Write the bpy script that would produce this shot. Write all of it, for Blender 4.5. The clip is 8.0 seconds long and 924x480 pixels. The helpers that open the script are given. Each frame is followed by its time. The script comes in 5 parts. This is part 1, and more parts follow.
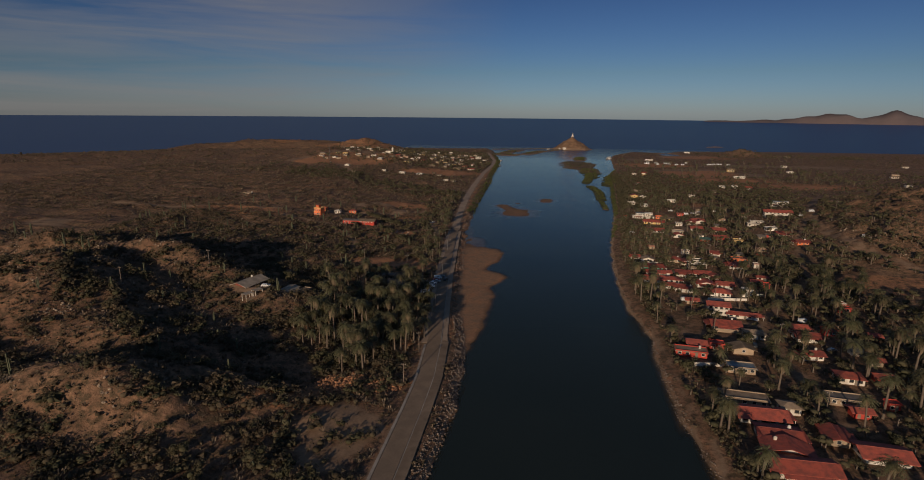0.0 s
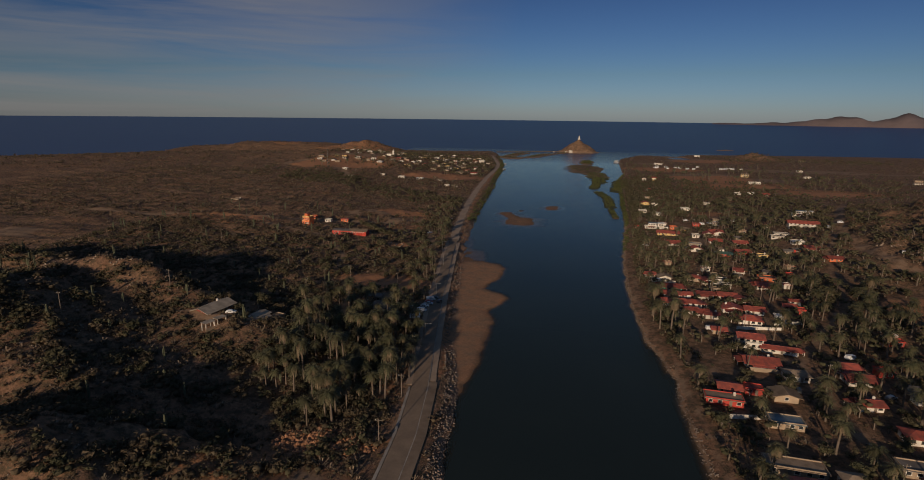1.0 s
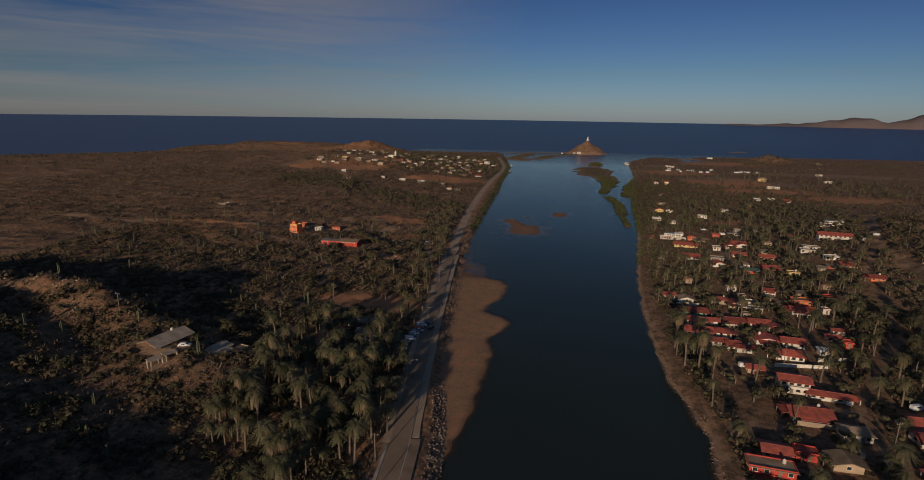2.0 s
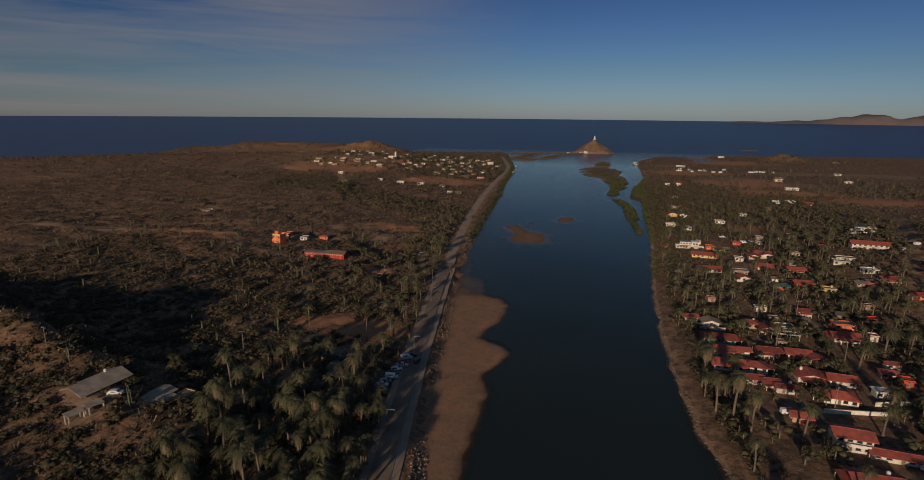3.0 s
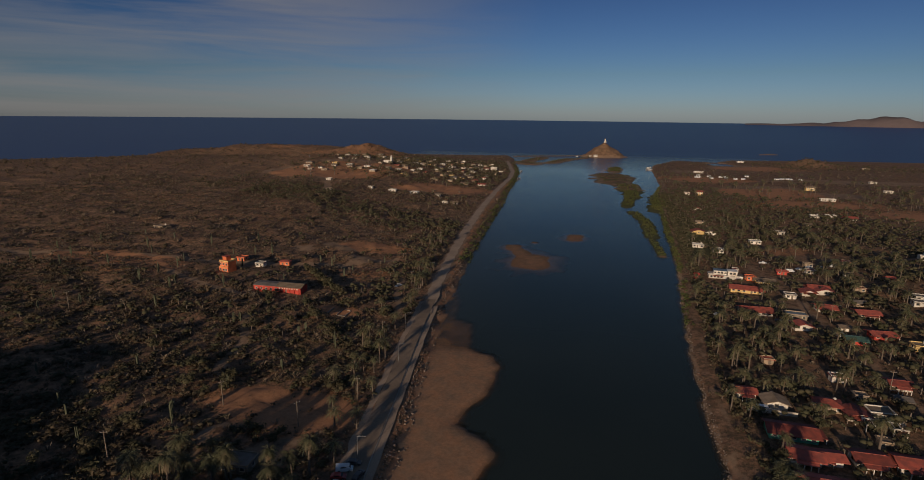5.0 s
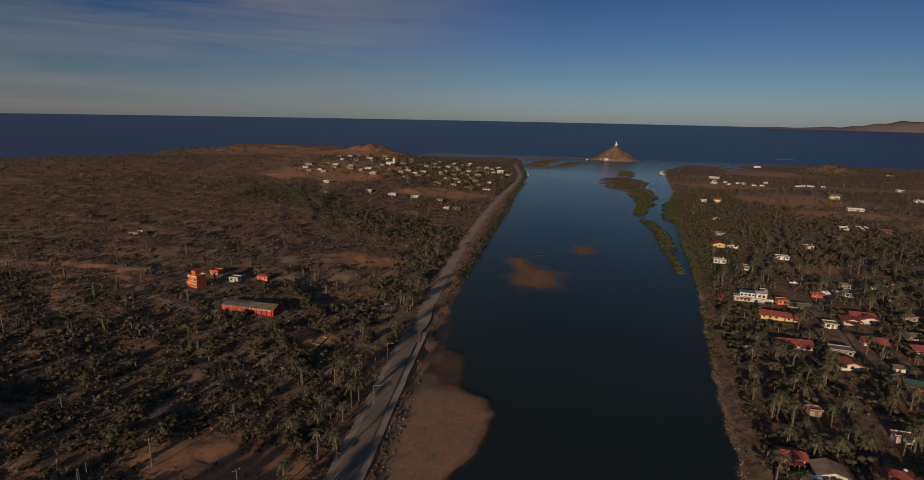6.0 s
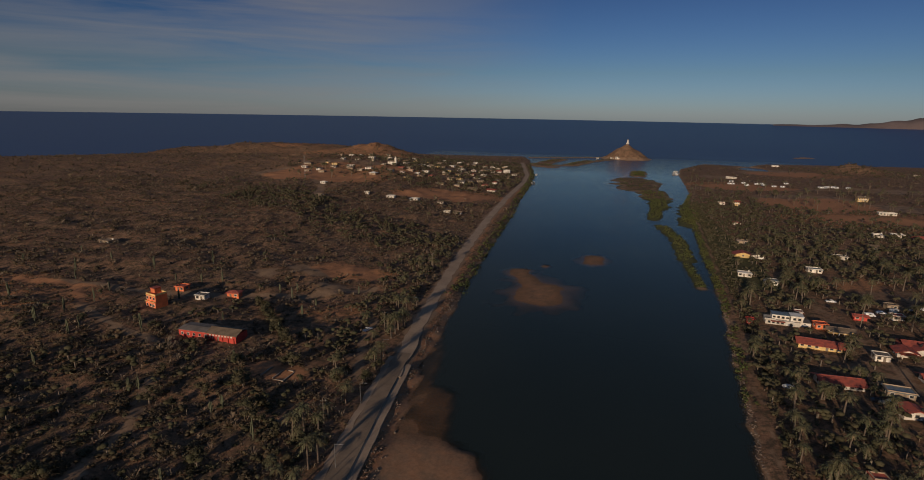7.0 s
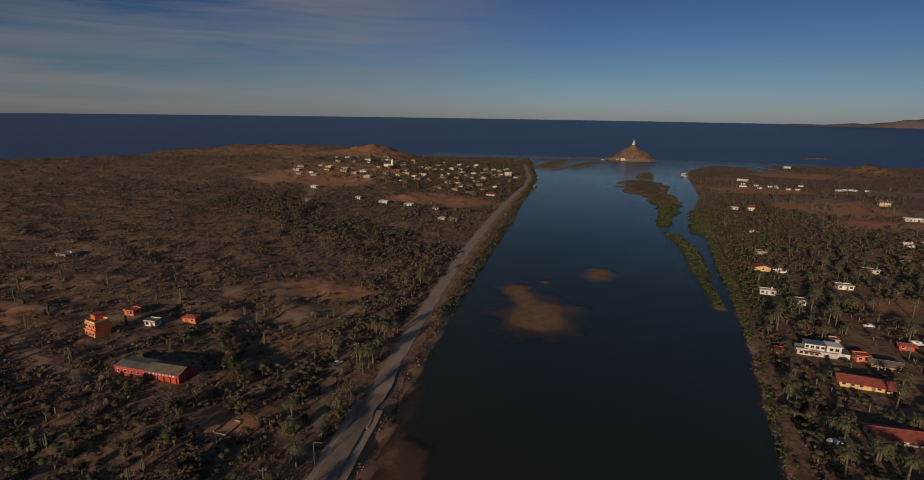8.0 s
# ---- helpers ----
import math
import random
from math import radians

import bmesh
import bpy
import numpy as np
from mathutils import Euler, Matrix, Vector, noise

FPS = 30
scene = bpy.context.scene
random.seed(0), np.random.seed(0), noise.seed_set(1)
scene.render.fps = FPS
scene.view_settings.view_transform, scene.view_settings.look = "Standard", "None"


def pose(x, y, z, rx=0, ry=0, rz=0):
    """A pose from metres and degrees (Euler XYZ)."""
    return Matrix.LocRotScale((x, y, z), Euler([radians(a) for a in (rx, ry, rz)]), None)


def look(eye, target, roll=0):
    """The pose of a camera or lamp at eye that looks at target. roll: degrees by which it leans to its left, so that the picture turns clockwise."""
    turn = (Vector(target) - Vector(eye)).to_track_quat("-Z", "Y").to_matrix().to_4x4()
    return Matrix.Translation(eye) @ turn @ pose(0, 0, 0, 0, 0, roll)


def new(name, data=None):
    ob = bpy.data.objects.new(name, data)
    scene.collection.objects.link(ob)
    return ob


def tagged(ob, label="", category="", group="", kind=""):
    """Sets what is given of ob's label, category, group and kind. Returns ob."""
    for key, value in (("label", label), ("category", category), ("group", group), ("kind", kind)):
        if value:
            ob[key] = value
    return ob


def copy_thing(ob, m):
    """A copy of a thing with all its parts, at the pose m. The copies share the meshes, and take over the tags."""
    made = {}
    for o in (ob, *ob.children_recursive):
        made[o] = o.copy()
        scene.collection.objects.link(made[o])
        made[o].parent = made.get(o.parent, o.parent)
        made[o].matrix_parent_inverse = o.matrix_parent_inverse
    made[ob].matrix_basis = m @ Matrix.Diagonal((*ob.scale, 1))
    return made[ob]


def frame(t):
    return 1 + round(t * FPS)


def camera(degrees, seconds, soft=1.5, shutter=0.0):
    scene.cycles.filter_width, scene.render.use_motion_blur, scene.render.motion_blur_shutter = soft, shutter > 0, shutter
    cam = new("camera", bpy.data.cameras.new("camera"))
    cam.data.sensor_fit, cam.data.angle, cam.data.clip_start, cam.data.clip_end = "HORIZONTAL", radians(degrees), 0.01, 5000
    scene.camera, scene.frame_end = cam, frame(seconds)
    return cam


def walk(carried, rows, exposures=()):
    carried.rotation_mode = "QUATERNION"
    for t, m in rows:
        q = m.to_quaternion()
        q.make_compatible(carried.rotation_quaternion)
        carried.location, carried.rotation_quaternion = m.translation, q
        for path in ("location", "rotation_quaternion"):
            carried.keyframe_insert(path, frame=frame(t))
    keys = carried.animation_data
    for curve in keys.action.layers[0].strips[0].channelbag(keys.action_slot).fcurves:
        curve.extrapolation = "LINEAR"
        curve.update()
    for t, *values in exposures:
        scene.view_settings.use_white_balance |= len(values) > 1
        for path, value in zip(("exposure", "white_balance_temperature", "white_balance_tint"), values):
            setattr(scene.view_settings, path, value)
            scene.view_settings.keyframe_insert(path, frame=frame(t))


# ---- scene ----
cam = camera(81.8, 8.0, soft=0.95)
METRES, EYE, TILT, LEAN, TURN = 279.8, 98.4, 0.0, 0.0, 9.7
ROWS = [
    (0.0, 0.0, 0.0, 0.0, 0.16, -13.42, -0.54),
    (0.5, 0.0078, 0.0608, -0.0002, 0.2, -13.31, -0.63),
    (1.0, 0.0171, 0.1232, 0.001, 0.76, -13.25, -0.69),
    (1.5, 0.0253, 0.1853, 0.0023, 1.18, -13.24, -0.85),
    (3.0, 0.0533, 0.3719, 0.0039, 2.16, -13.39, -0.52),
    (3.5, 0.062, 0.4339, 0.0036, 2.23, -13.42, -0.33),
    (4.0, 0.07, 0.4959, 0.004, 2.49, -13.36, -0.41),
    (4.5, 0.0785, 0.5581, 0.0048, 2.64, -13.33, -0.48),
    (6.0, 0.1042, 0.7428, 0.0041, 4.07, -13.18, -1.09),
    (6.5, 0.1136, 0.8052, 0.0041, 4.43, -13.28, -1.15),
    (7.0, 0.123, 0.8677, 0.005, 5.09, -13.46, -1.02),
    (7.5, 0.1321, 0.9294, 0.0053, 5.44, -13.58, -0.92),
    (8.0, 0.141, 0.9899, 0.0045, 5.57, -13.42, -0.85),
]
walk(cam, [(t, pose(0, 0, EYE, TILT, LEAN, TURN) @ pose(METRES * x, METRES * y, METRES * z, 90 + pitch, roll, yaw)) for t, x, y, z, yaw, pitch, roll in ROWS])

# ---- sky, sun, exposure ----
SUN_UP, SUN_SIDE = 13.0, -9.5  # degrees above the horizon; degrees to the right of straight behind
scene.view_settings.exposure = -1.08
world = bpy.data.worlds.new("sky")
scene.world = world
world.use_nodes = True
wt = world.node_tree
wt.nodes.clear()


def node(tree, kind, **sets):
    n = tree.nodes.new(kind)
    for key, value in sets.items():
        if key in n.inputs:
            n.inputs[key].default_value = value
        else:
            setattr(n, key, value)
    return n


def ramp(tree, fac, *stops):
    n = tree.nodes.new("ShaderNodeValToRGB")
    n.color_ramp.elements[0].position, n.color_ramp.elements[0].color = stops[0][0], stops[0][1]
    n.color_ramp.elements[1].position, n.color_ramp.elements[1].color = stops[-1][0], stops[-1][1]
    for pos, col in stops[1:-1]:
        n.color_ramp.elements.new(pos).color = col
    tree.links.new(fac, n.inputs[0])
    return n.outputs[0]


def mixed(tree, fac, a, b, blend="MIX"):
    n = tree.nodes.new("ShaderNodeMix")
    n.data_type, n.blend_type = "RGBA", blend
    for sock, value in ((n.inputs[0], fac), (n.inputs[6], a), (n.inputs[7], b)):
        if isinstance(value, bpy.types.NodeSocket):
            tree.links.new(value, sock)
        else:
            sock.default_value = value
    return n.outputs[2]


def maths(tree, op, a, b=0.0):
    n = tree.nodes.new("ShaderNodeMath")
    n.operation = op
    for sock, value in zip(n.inputs, (a, b)):
        if isinstance(value, bpy.types.NodeSocket):
            tree.links.new(value, sock)
        else:
            sock.default_value = value
    return n.outputs[0]


sky = wt.nodes.new("ShaderNodeTexSky")
sky.sky_type, sky.sun_disc = "NISHITA", False
sky.sun_elevation, sky.sun_rotation = radians(SUN_UP), radians(180 - SUN_SIDE)
sky.altitude, sky.air_density, sky.dust_density, sky.ozone_density = 0, 1.0, 0.1, 2.5
# thin cirrus over the left part of the sky
where = wt.nodes.new("ShaderNodeTexCoord")
flat = wt.nodes.new("ShaderNodeMapping")
flat.inputs["Scale"].default_value = (1.6, 1.0, 19.0)
flat.inputs["Rotation"].default_value = (0, radians(2.0), 0)
wt.links.new(where.outputs["Generated"], flat.inputs[0])
wisps = node(wt, "ShaderNodeTexNoise", Scale=1.5, Detail=7.0, Roughness=0.55, Distortion=0.5)
wt.links.new(flat.outputs[0], wisps.inputs["Vector"])
axes = wt.nodes.new("ShaderNodeSeparateXYZ")
wt.links.new(where.outputs["Generated"], axes.inputs[0])
side = ramp(wt, maths(wt, "MULTIPLY", axes.outputs["X"], -1.0), (0.08, (0, 0, 0, 1)), (0.50, (1, 1, 1, 1)))
streak = ramp(wt, wisps.outputs["Fac"], (0.34, (0, 0, 0, 1)), (0.66, (1, 1, 1, 1)))
cloud = maths(wt, "MULTIPLY", maths(wt, "MULTIPLY", side, streak), 0.58)
deep = node(wt, "ShaderNodeGamma", Gamma=1.5)
wt.links.new(sky.outputs[0], deep.inputs[0])
blue = mixed(wt, 1.0, deep.outputs[0], ramp(wt, axes.outputs["Z"], (0.0, (0.172, 0.236, 0.54, 1)), (0.07, (0.186, 0.210, 0.325, 1)), (0.24, (0.178, 0.178, 0.244, 1)), (0.42, (0.50, 0.46, 0.42, 1)), (0.75, (1.15, 1.00, 0.86, 1))), "MULTIPLY")
tinted = mixed(wt, cloud, blue, (4.0, 3.75, 3.65, 1))
back = node(wt, "ShaderNodeBackground", Strength=0.109)
wt.links.new(tinted, back.inputs["Color"])
wt.links.new(back.outputs[0], node(wt, "ShaderNodeOutputWorld").inputs[0])

sun = new("sun", bpy.data.lights.new("sun", "SUN"))
sun.data.energy, sun.data.angle, sun.data.color = 7.0, radians(0.9), (1.0, 0.785, 0.575)
lift, turn = radians(SUN_UP), radians(SUN_SIDE)
sun.matrix_world = look((900 * math.sin(turn) * math.cos(lift), -900 * math.cos(turn) * math.cos(lift), 900 * math.sin(lift)), (0, 0, 0))


# ---- materials ----
def surface(name, colour, rough=0.85, vary=0.25, size=1.0, bump=0.0, metal=0.0, second=None, island=0.0, each=0.0, spec=0.4, thin=0.0):
    """A surface with grain at two scales: colour (mixed with second in patches), varied in brightness by vary."""
    m = bpy.data.materials.new(name)
    m.use_nodes = True
    t = m.node_tree
    b = t.nodes["Principled BSDF"]
    b.inputs["Roughness"].default_value, b.inputs["Metallic"].default_value, b.inputs["Specular IOR Level"].default_value = rough, metal, spec
    at = t.nodes.new("ShaderNodeNewGeometry")
    small = node(t, "ShaderNodeTexNoise", Scale=2.2 / size, Detail=6.0, Roughness=0.65)
    large = node(t, "ShaderNodeTexNoise", Scale=0.23 / size, Detail=3.0)
    t.links.new(at.outputs["Position"], small.inputs["Vector"])
    t.links.new(at.outputs["Position"], large.inputs["Vector"])
    c = (*colour, 1)
    s = (*(second or [v * 0.7 for v in colour]), 1)
    col = mixed(t, ramp(t, large.outputs["Fac"], (0.38, (0, 0, 0, 1)), (0.64, (1, 1, 1, 1))), c, s)
    value = maths(t, "MULTIPLY_ADD", small.outputs["Fac"], 2 * vary)
    t.nodes[-1].inputs[2].default_value = 1 - vary
    if island:
        value = maths(t, "MULTIPLY", value, maths(t, "ADD", maths(t, "MULTIPLY", at.outputs["Random Per Island"], 2 * island), 1 - island))
    if each:
        info = t.nodes.new("ShaderNodeObjectInfo")
        value = maths(t, "MULTIPLY", value, maths(t, "ADD", maths(t, "MULTIPLY", info.outputs["Random"], 2 * each), 1 - each))
    hsv = node(t, "ShaderNodeHueSaturation")
    t.links.new(value, hsv.inputs["Value"])
    t.links.new(col, hsv.inputs["Color"])
    t.links.new(hsv.outputs[0], b.inputs["Base Color"])
    if thin:
        # light that passes through leaves
        passed = node(t, "ShaderNodeBsdfTranslucent")
        t.links.new(hsv.outputs[0], passed.inputs["Color"])
        leaf = node(t, "ShaderNodeMixShader", Fac=thin)
        t.links.new(b.outputs[0], leaf.inputs[1])
        t.links.new(passed.outputs[0], leaf.inputs[2])
        t.links.new(leaf.outputs[0], t.nodes["Material Output"].inputs[0])
    if bump:
        bm = node(t, "ShaderNodeBump", Strength=1.0, Distance=bump)
        t.links.new(small.outputs["Fac"], bm.inputs["Height"])
        t.links.new(bm.outputs[0], b.inputs["Normal"])
    return m


def ground_material():
    m = bpy.data.materials.new("dry ground")
    m.use_nodes = True
    t = m.node_tree
    b = t.nodes["Principled BSDF"]
    b.inputs["Roughness"].default_value, b.inputs["Specular IOR Level"].default_value = 0.95, 0.15
    at = t.nodes.new("ShaderNodeNewGeometry")
    cover = node(t, "ShaderNodeAttribute", attribute_name="cover")
    parts = t.nodes.new("ShaderNodeSeparateColor")
    t.links.new(cover.outputs["Color"], parts.inputs[0])
    fac = []
    for scale, detail in ((0.9, 8.0), (0.16, 6.0), (0.022, 4.0)):
        n = node(t, "ShaderNodeTexNoise", Scale=scale, Detail=detail, Roughness=0.68)
        t.links.new(at.outputs["Position"], n.inputs["Vector"])
        fac.append(n.outputs["Fac"])
    brown = mixed(t, ramp(t, fac[1], (0.35, (0, 0, 0, 1)), (0.62, (1, 1, 1, 1))), (0.108, 0.068, 0.044, 1), (0.30, 0.174, 0.105, 1))
    brown = mixed(t, ramp(t, fac[2], (0.40, (0, 0, 0, 1)), (0.62, (0.6, 0.6, 0.6, 1))), brown, (0.22, 0.112, 0.066, 1))
    loose = maths(t, "ADD", parts.outputs[0], maths(t, "MULTIPLY", maths(t, "SUBTRACT", fac[1], 0.5), 1.2))
    sandy = ramp(t, loose, (0.35, (0, 0, 0, 1)), (0.6, (1, 1, 1, 1)))
    brown = mixed(t, sandy, brown, mixed(t, fac[1], (0.165, 0.109, 0.071, 1), (0.285, 0.186, 0.117, 1)))
    red = maths(t, "ADD", parts.outputs[1], maths(t, "MULTIPLY", maths(t, "SUBTRACT", fac[1], 0.5), 0.8))
    brown = mixed(t, ramp(t, red, (0.35, (0, 0, 0, 1)), (0.7, (1, 1, 1, 1))), brown, (0.34, 0.165, 0.085, 1))
    green = maths(t, "ADD", parts.outputs[2], maths(t, "MULTIPLY", maths(t, "SUBTRACT", fac[1], 0.5), 0.9))
    brown = mixed(t, ramp(t, green, (0.35, (0, 0, 0, 1)), (0.75, (1, 1, 1, 1))), brown, (0.085, 0.085, 0.035, 1))
    # low weeds and straw between the shrubs
    tuft = node(t, "ShaderNodeTexNoise", Scale=0.42, Detail=7.0, Roughness=0.72)
    t.links.new(at.outputs["Position"], tuft.inputs["Vector"])
    weeds = maths(t, "MULTIPLY", ramp(t, tuft.outputs["Fac"], (0.45, (0, 0, 0, 1)), (0.58, (0.85, 0.85, 0.85, 1))), maths(t, "SUBTRACT", 1.0, sandy))
    brown = mixed(t, weeds, brown, (0.074, 0.056, 0.034, 1))
    value = maths(t, "ADD", maths(t, "MULTIPLY", fac[0], 1.1), 0.45)
    # wet sand just above and below the waterline
    spot = t.nodes.new("ShaderNodeSeparateXYZ")
    t.links.new(at.outputs["Position"], spot.inputs[0])
    level = maths(t, "ADD", spot.outputs["Z"], maths(t, "MULTIPLY", maths(t, "SUBTRACT", fac[1], 0.5), 0.5))
    value = maths(t, "MULTIPLY", value, ramp(t, level, (0.05, (0.60, 0.60, 0.60, 1)), (0.42, (1, 1, 1, 1))))
    hsv = node(t, "ShaderNodeHueSaturation")
    t.links.new(value, hsv.inputs["Value"])
    t.links.new(brown, hsv.inputs["Color"])
    t.links.new(hsv.outputs[0], b.inputs["Base Color"])
    bm = node(t, "ShaderNodeBump", Strength=0.9)
    t.links.new(maths(t, "SUBTRACT", 0.5, maths(t, "MULTIPLY", sandy, 0.44)), bm.inputs["Distance"])
    t.links.new(fac[0], bm.inputs["Height"])
    t.links.new(bm.outputs[0], b.inputs["Normal"])
    return m


def water_material():
    m = bpy.data.materials.new("water")
    m.use_nodes = True
    t = m.node_tree
    t.nodes.remove(t.nodes["Principled BSDF"])
    at = t.nodes.new("ShaderNodeNewGeometry")
    n1 = node(t, "ShaderNodeTexNoise", Scale=0.9, Detail=5.0, Roughness=0.6)
    n2 = node(t, "ShaderNodeTexNoise", Scale=0.012, Detail=4.0)
    t.links.new(at.outputs["Position"], n1.inputs["Vector"])
    t.links.new(at.outputs["Position"], n2.inputs["Vector"])
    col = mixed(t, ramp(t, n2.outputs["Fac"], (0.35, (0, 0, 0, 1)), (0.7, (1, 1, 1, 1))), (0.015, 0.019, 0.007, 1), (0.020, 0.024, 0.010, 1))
    # wind: calm in the river, rougher out at sea; it also blends in the sea blue
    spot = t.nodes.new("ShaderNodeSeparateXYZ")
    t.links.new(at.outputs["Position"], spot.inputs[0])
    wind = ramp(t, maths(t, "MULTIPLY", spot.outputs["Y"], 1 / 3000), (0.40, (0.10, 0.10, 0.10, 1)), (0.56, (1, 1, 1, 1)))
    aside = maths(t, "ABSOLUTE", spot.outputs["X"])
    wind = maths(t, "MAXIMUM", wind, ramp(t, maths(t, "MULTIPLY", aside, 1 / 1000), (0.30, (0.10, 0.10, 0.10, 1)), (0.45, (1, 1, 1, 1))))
    patch = maths(t, "MULTIPLY", wind, maths(t, "ADD", n2.outputs["Fac"], 0.5))
    bm = node(t, "ShaderNodeBump", Strength=1.0)
    t.links.new(maths(t, "MULTIPLY", patch, 1.2), bm.inputs["Distance"])
    t.links.new(n1.outputs["Fac"], bm.inputs["Height"])
    # the body of the water under a gloss that grows towards grazing views; a choppy sea mirrors less than the calm river
    body = node(t, "ShaderNodeBsdfDiffuse")
    # diffuse blue out at sea stands in for sky mirrored by the waves
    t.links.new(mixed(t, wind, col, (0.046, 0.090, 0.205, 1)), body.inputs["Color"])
    shine = node(t, "ShaderNodeBsdfGlossy", Roughness=0.14, Color=(1.0, 0.89, 0.73, 1))
    t.links.new(bm.outputs[0], shine.inputs["Normal"])
    edge = node(t, "ShaderNodeLayerWeight", Blend=0.5)
    schlick = maths(t, "ADD", 0.02, maths(t, "MULTIPLY", maths(t, "POWER", edge.outputs["Facing"], 5.0), 0.98))
    mirror = maths(t, "MULTIPLY", maths(t, "POWER", schlick, 1.3), ramp(t, wind, (0.1, (1.42, 1.42, 1.42, 1)), (1.0, (0.22, 0.22, 0.22, 1))))
    # over shallows the bottom shows through
    shallow = node(t, "ShaderNodeAttribute", attribute_name="clear")
    clear = node(t, "ShaderNodeBsdfTransparent", Color=(0.95, 0.92, 0.84, 1))
    deep_or_clear = t.nodes.new("ShaderNodeMixShader")
    t.links.new(shallow.outputs["Fac"], deep_or_clear.inputs[0])
    t.links.new(body.outputs[0], deep_or_clear.inputs[1])
    t.links.new(clear.outputs[0], deep_or_clear.inputs[2])
    both = t.nodes.new("ShaderNodeMixShader")
    t.links.new(mirror, both.inputs[0])
    t.links.new(deep_or_clear.outputs[0], both.inputs[1])
    t.links.new(shine.outputs[0], both.inputs[2])
    t.links.new(both.outputs[0], t.nodes["Material Output"].inputs[0])
    return m


GROUND, WATER = ground_material(), water_material()
ASPHALT = surface("worn asphalt", (0.190, 0.140, 0.100), 0.95, 0.25, 1.5, 0.02, second=(0.240, 0.175, 0.123), spec=0.15)
DIRT = surface("packed dirt", (0.33, 0.24, 0.168), 0.95, 0.3, 2.0, 0.05, second=(0.265, 0.188, 0.13))
PAVING = surface("dusty concrete paving", (0.235, 0.172, 0.122), 0.95, 0.2, 1.2, 0.01, spec=0.15)
CONCRETE = surface("concrete", (0.34, 0.29, 0.24), 0.9, 0.15, 1.0, 0.01)
ROCK = surface("rip-rap rock", (0.20, 0.148, 0.112), 0.9, 0.3, 0.8, 0.06, island=0.35)
CLAY = surface("orange clay rock", (0.34, 0.165, 0.085), 0.95, 0.3, 0.8, 0.06, island=0.35)
CRAG = surface("pale crag", (0.29, 0.215, 0.152), 0.9, 0.3, 0.8, 0.06, island=0.35)
BARK = surface("palm bark", (0.145, 0.11, 0.082), 0.95, 0.3, 0.3, 0.04)
FROND = surface("palm frond", (0.094, 0.096, 0.048), 0.65, 0.25, 1.0, second=(0.115, 0.102, 0.052), island=0.35, each=0.3, thin=0.3)
DEAD = surface("dead frond", (0.135, 0.098, 0.058), 0.9, 0.25, 1.0, island=0.3)
LEAF = surface("tree leaf", (0.088, 0.084, 0.046), 0.8, 0.3, 2.0, second=(0.112, 0.094, 0.055), island=0.3, spec=0.2, thin=0.4)
SCRUB = surface("desert scrub leaf", (0.150, 0.112, 0.072), 0.9, 0.3, 12.0, second=(0.104, 0.084, 0.054), island=0.3, spec=0.15, thin=0.42)
TWIG = surface("dry twig", (0.19, 0.135, 0.088), 0.9, 0.3, 8.0, second=(0.11, 0.085, 0.06), island=0.45)
MARSH = surface("mangrove leaf", (0.072, 0.088, 0.024), 0.7, 0.3, 5.0, second=(0.105, 0.105, 0.03), island=0.35, thin=0.3)
CACTUS = surface("cactus skin", (0.10, 0.105, 0.06), 0.8, 0.2, 0.5)
WOOD = surface("grey timber", (0.21, 0.165, 0.125), 0.85, 0.3, 0.4)
GLASS = surface("dark window glass", (0.03, 0.035, 0.04), 0.12, 0.1, 1.0, spec=0.6)
STEEL = surface("galvanised steel", (0.27, 0.26, 0.25), 0.5, 0.15, 0.5, metal=0.6)
TYRE = surface("tyre rubber", (0.02, 0.02, 0.02), 0.9, 0.1)
ROOFS = {"red": surface("red roof tile", (0.34, 0.075, 0.048), 0.75, 0.3, 0.35, 0.03, second=(0.20, 0.055, 0.04), each=0.3),
         "tan": surface("faded tan roofing", (0.25, 0.185, 0.13), 0.95, 0.25, 0.5, 0.02, each=0.25, spec=0.1),
         "grey": surface("grey felt roofing", (0.17, 0.145, 0.125), 0.95, 0.3, 0.6, 0.02, each=0.25, spec=0.1),
         "metal": surface("blue-grey sheet roof", (0.20, 0.24, 0.25), 0.5, 0.2, 0.4, 0.02, metal=0.4),
         "pale": surface("pale sheet roof", (0.37, 0.305, 0.235), 0.8, 0.2, 0.6, spec=0.1),
         "white": surface("white roof paint", (0.70, 0.67, 0.62), 0.7, 0.15, 0.8),
         "green": surface("green sheet roof", (0.07, 0.13, 0.10), 0.6, 0.2, 0.5)}
WALLS = {"white": surface("white wall paint", (0.68, 0.63, 0.55), 0.8, 0.2, 0.8, second=(0.46, 0.40, 0.33), each=0.2),
         "tan": surface("sand-coloured render", (0.36, 0.265, 0.18), 0.85, 0.15, 0.8, each=0.15),
         "redw": surface("red wall paint", (0.50, 0.06, 0.04), 0.8, 0.15, 0.8),
         # redw darkened: the shade under deep eaves is put into the paint
         "redw_shaded": surface("shaded red wall paint", (0.26, 0.055, 0.04), 0.85, 0.2, 0.8),
         "orange": surface("orange wall paint", (0.78, 0.20, 0.075), 0.8, 0.12, 0.8),
         "yellow": surface("yellow wall paint", (0.72, 0.50, 0.20), 0.8, 0.12, 0.8),
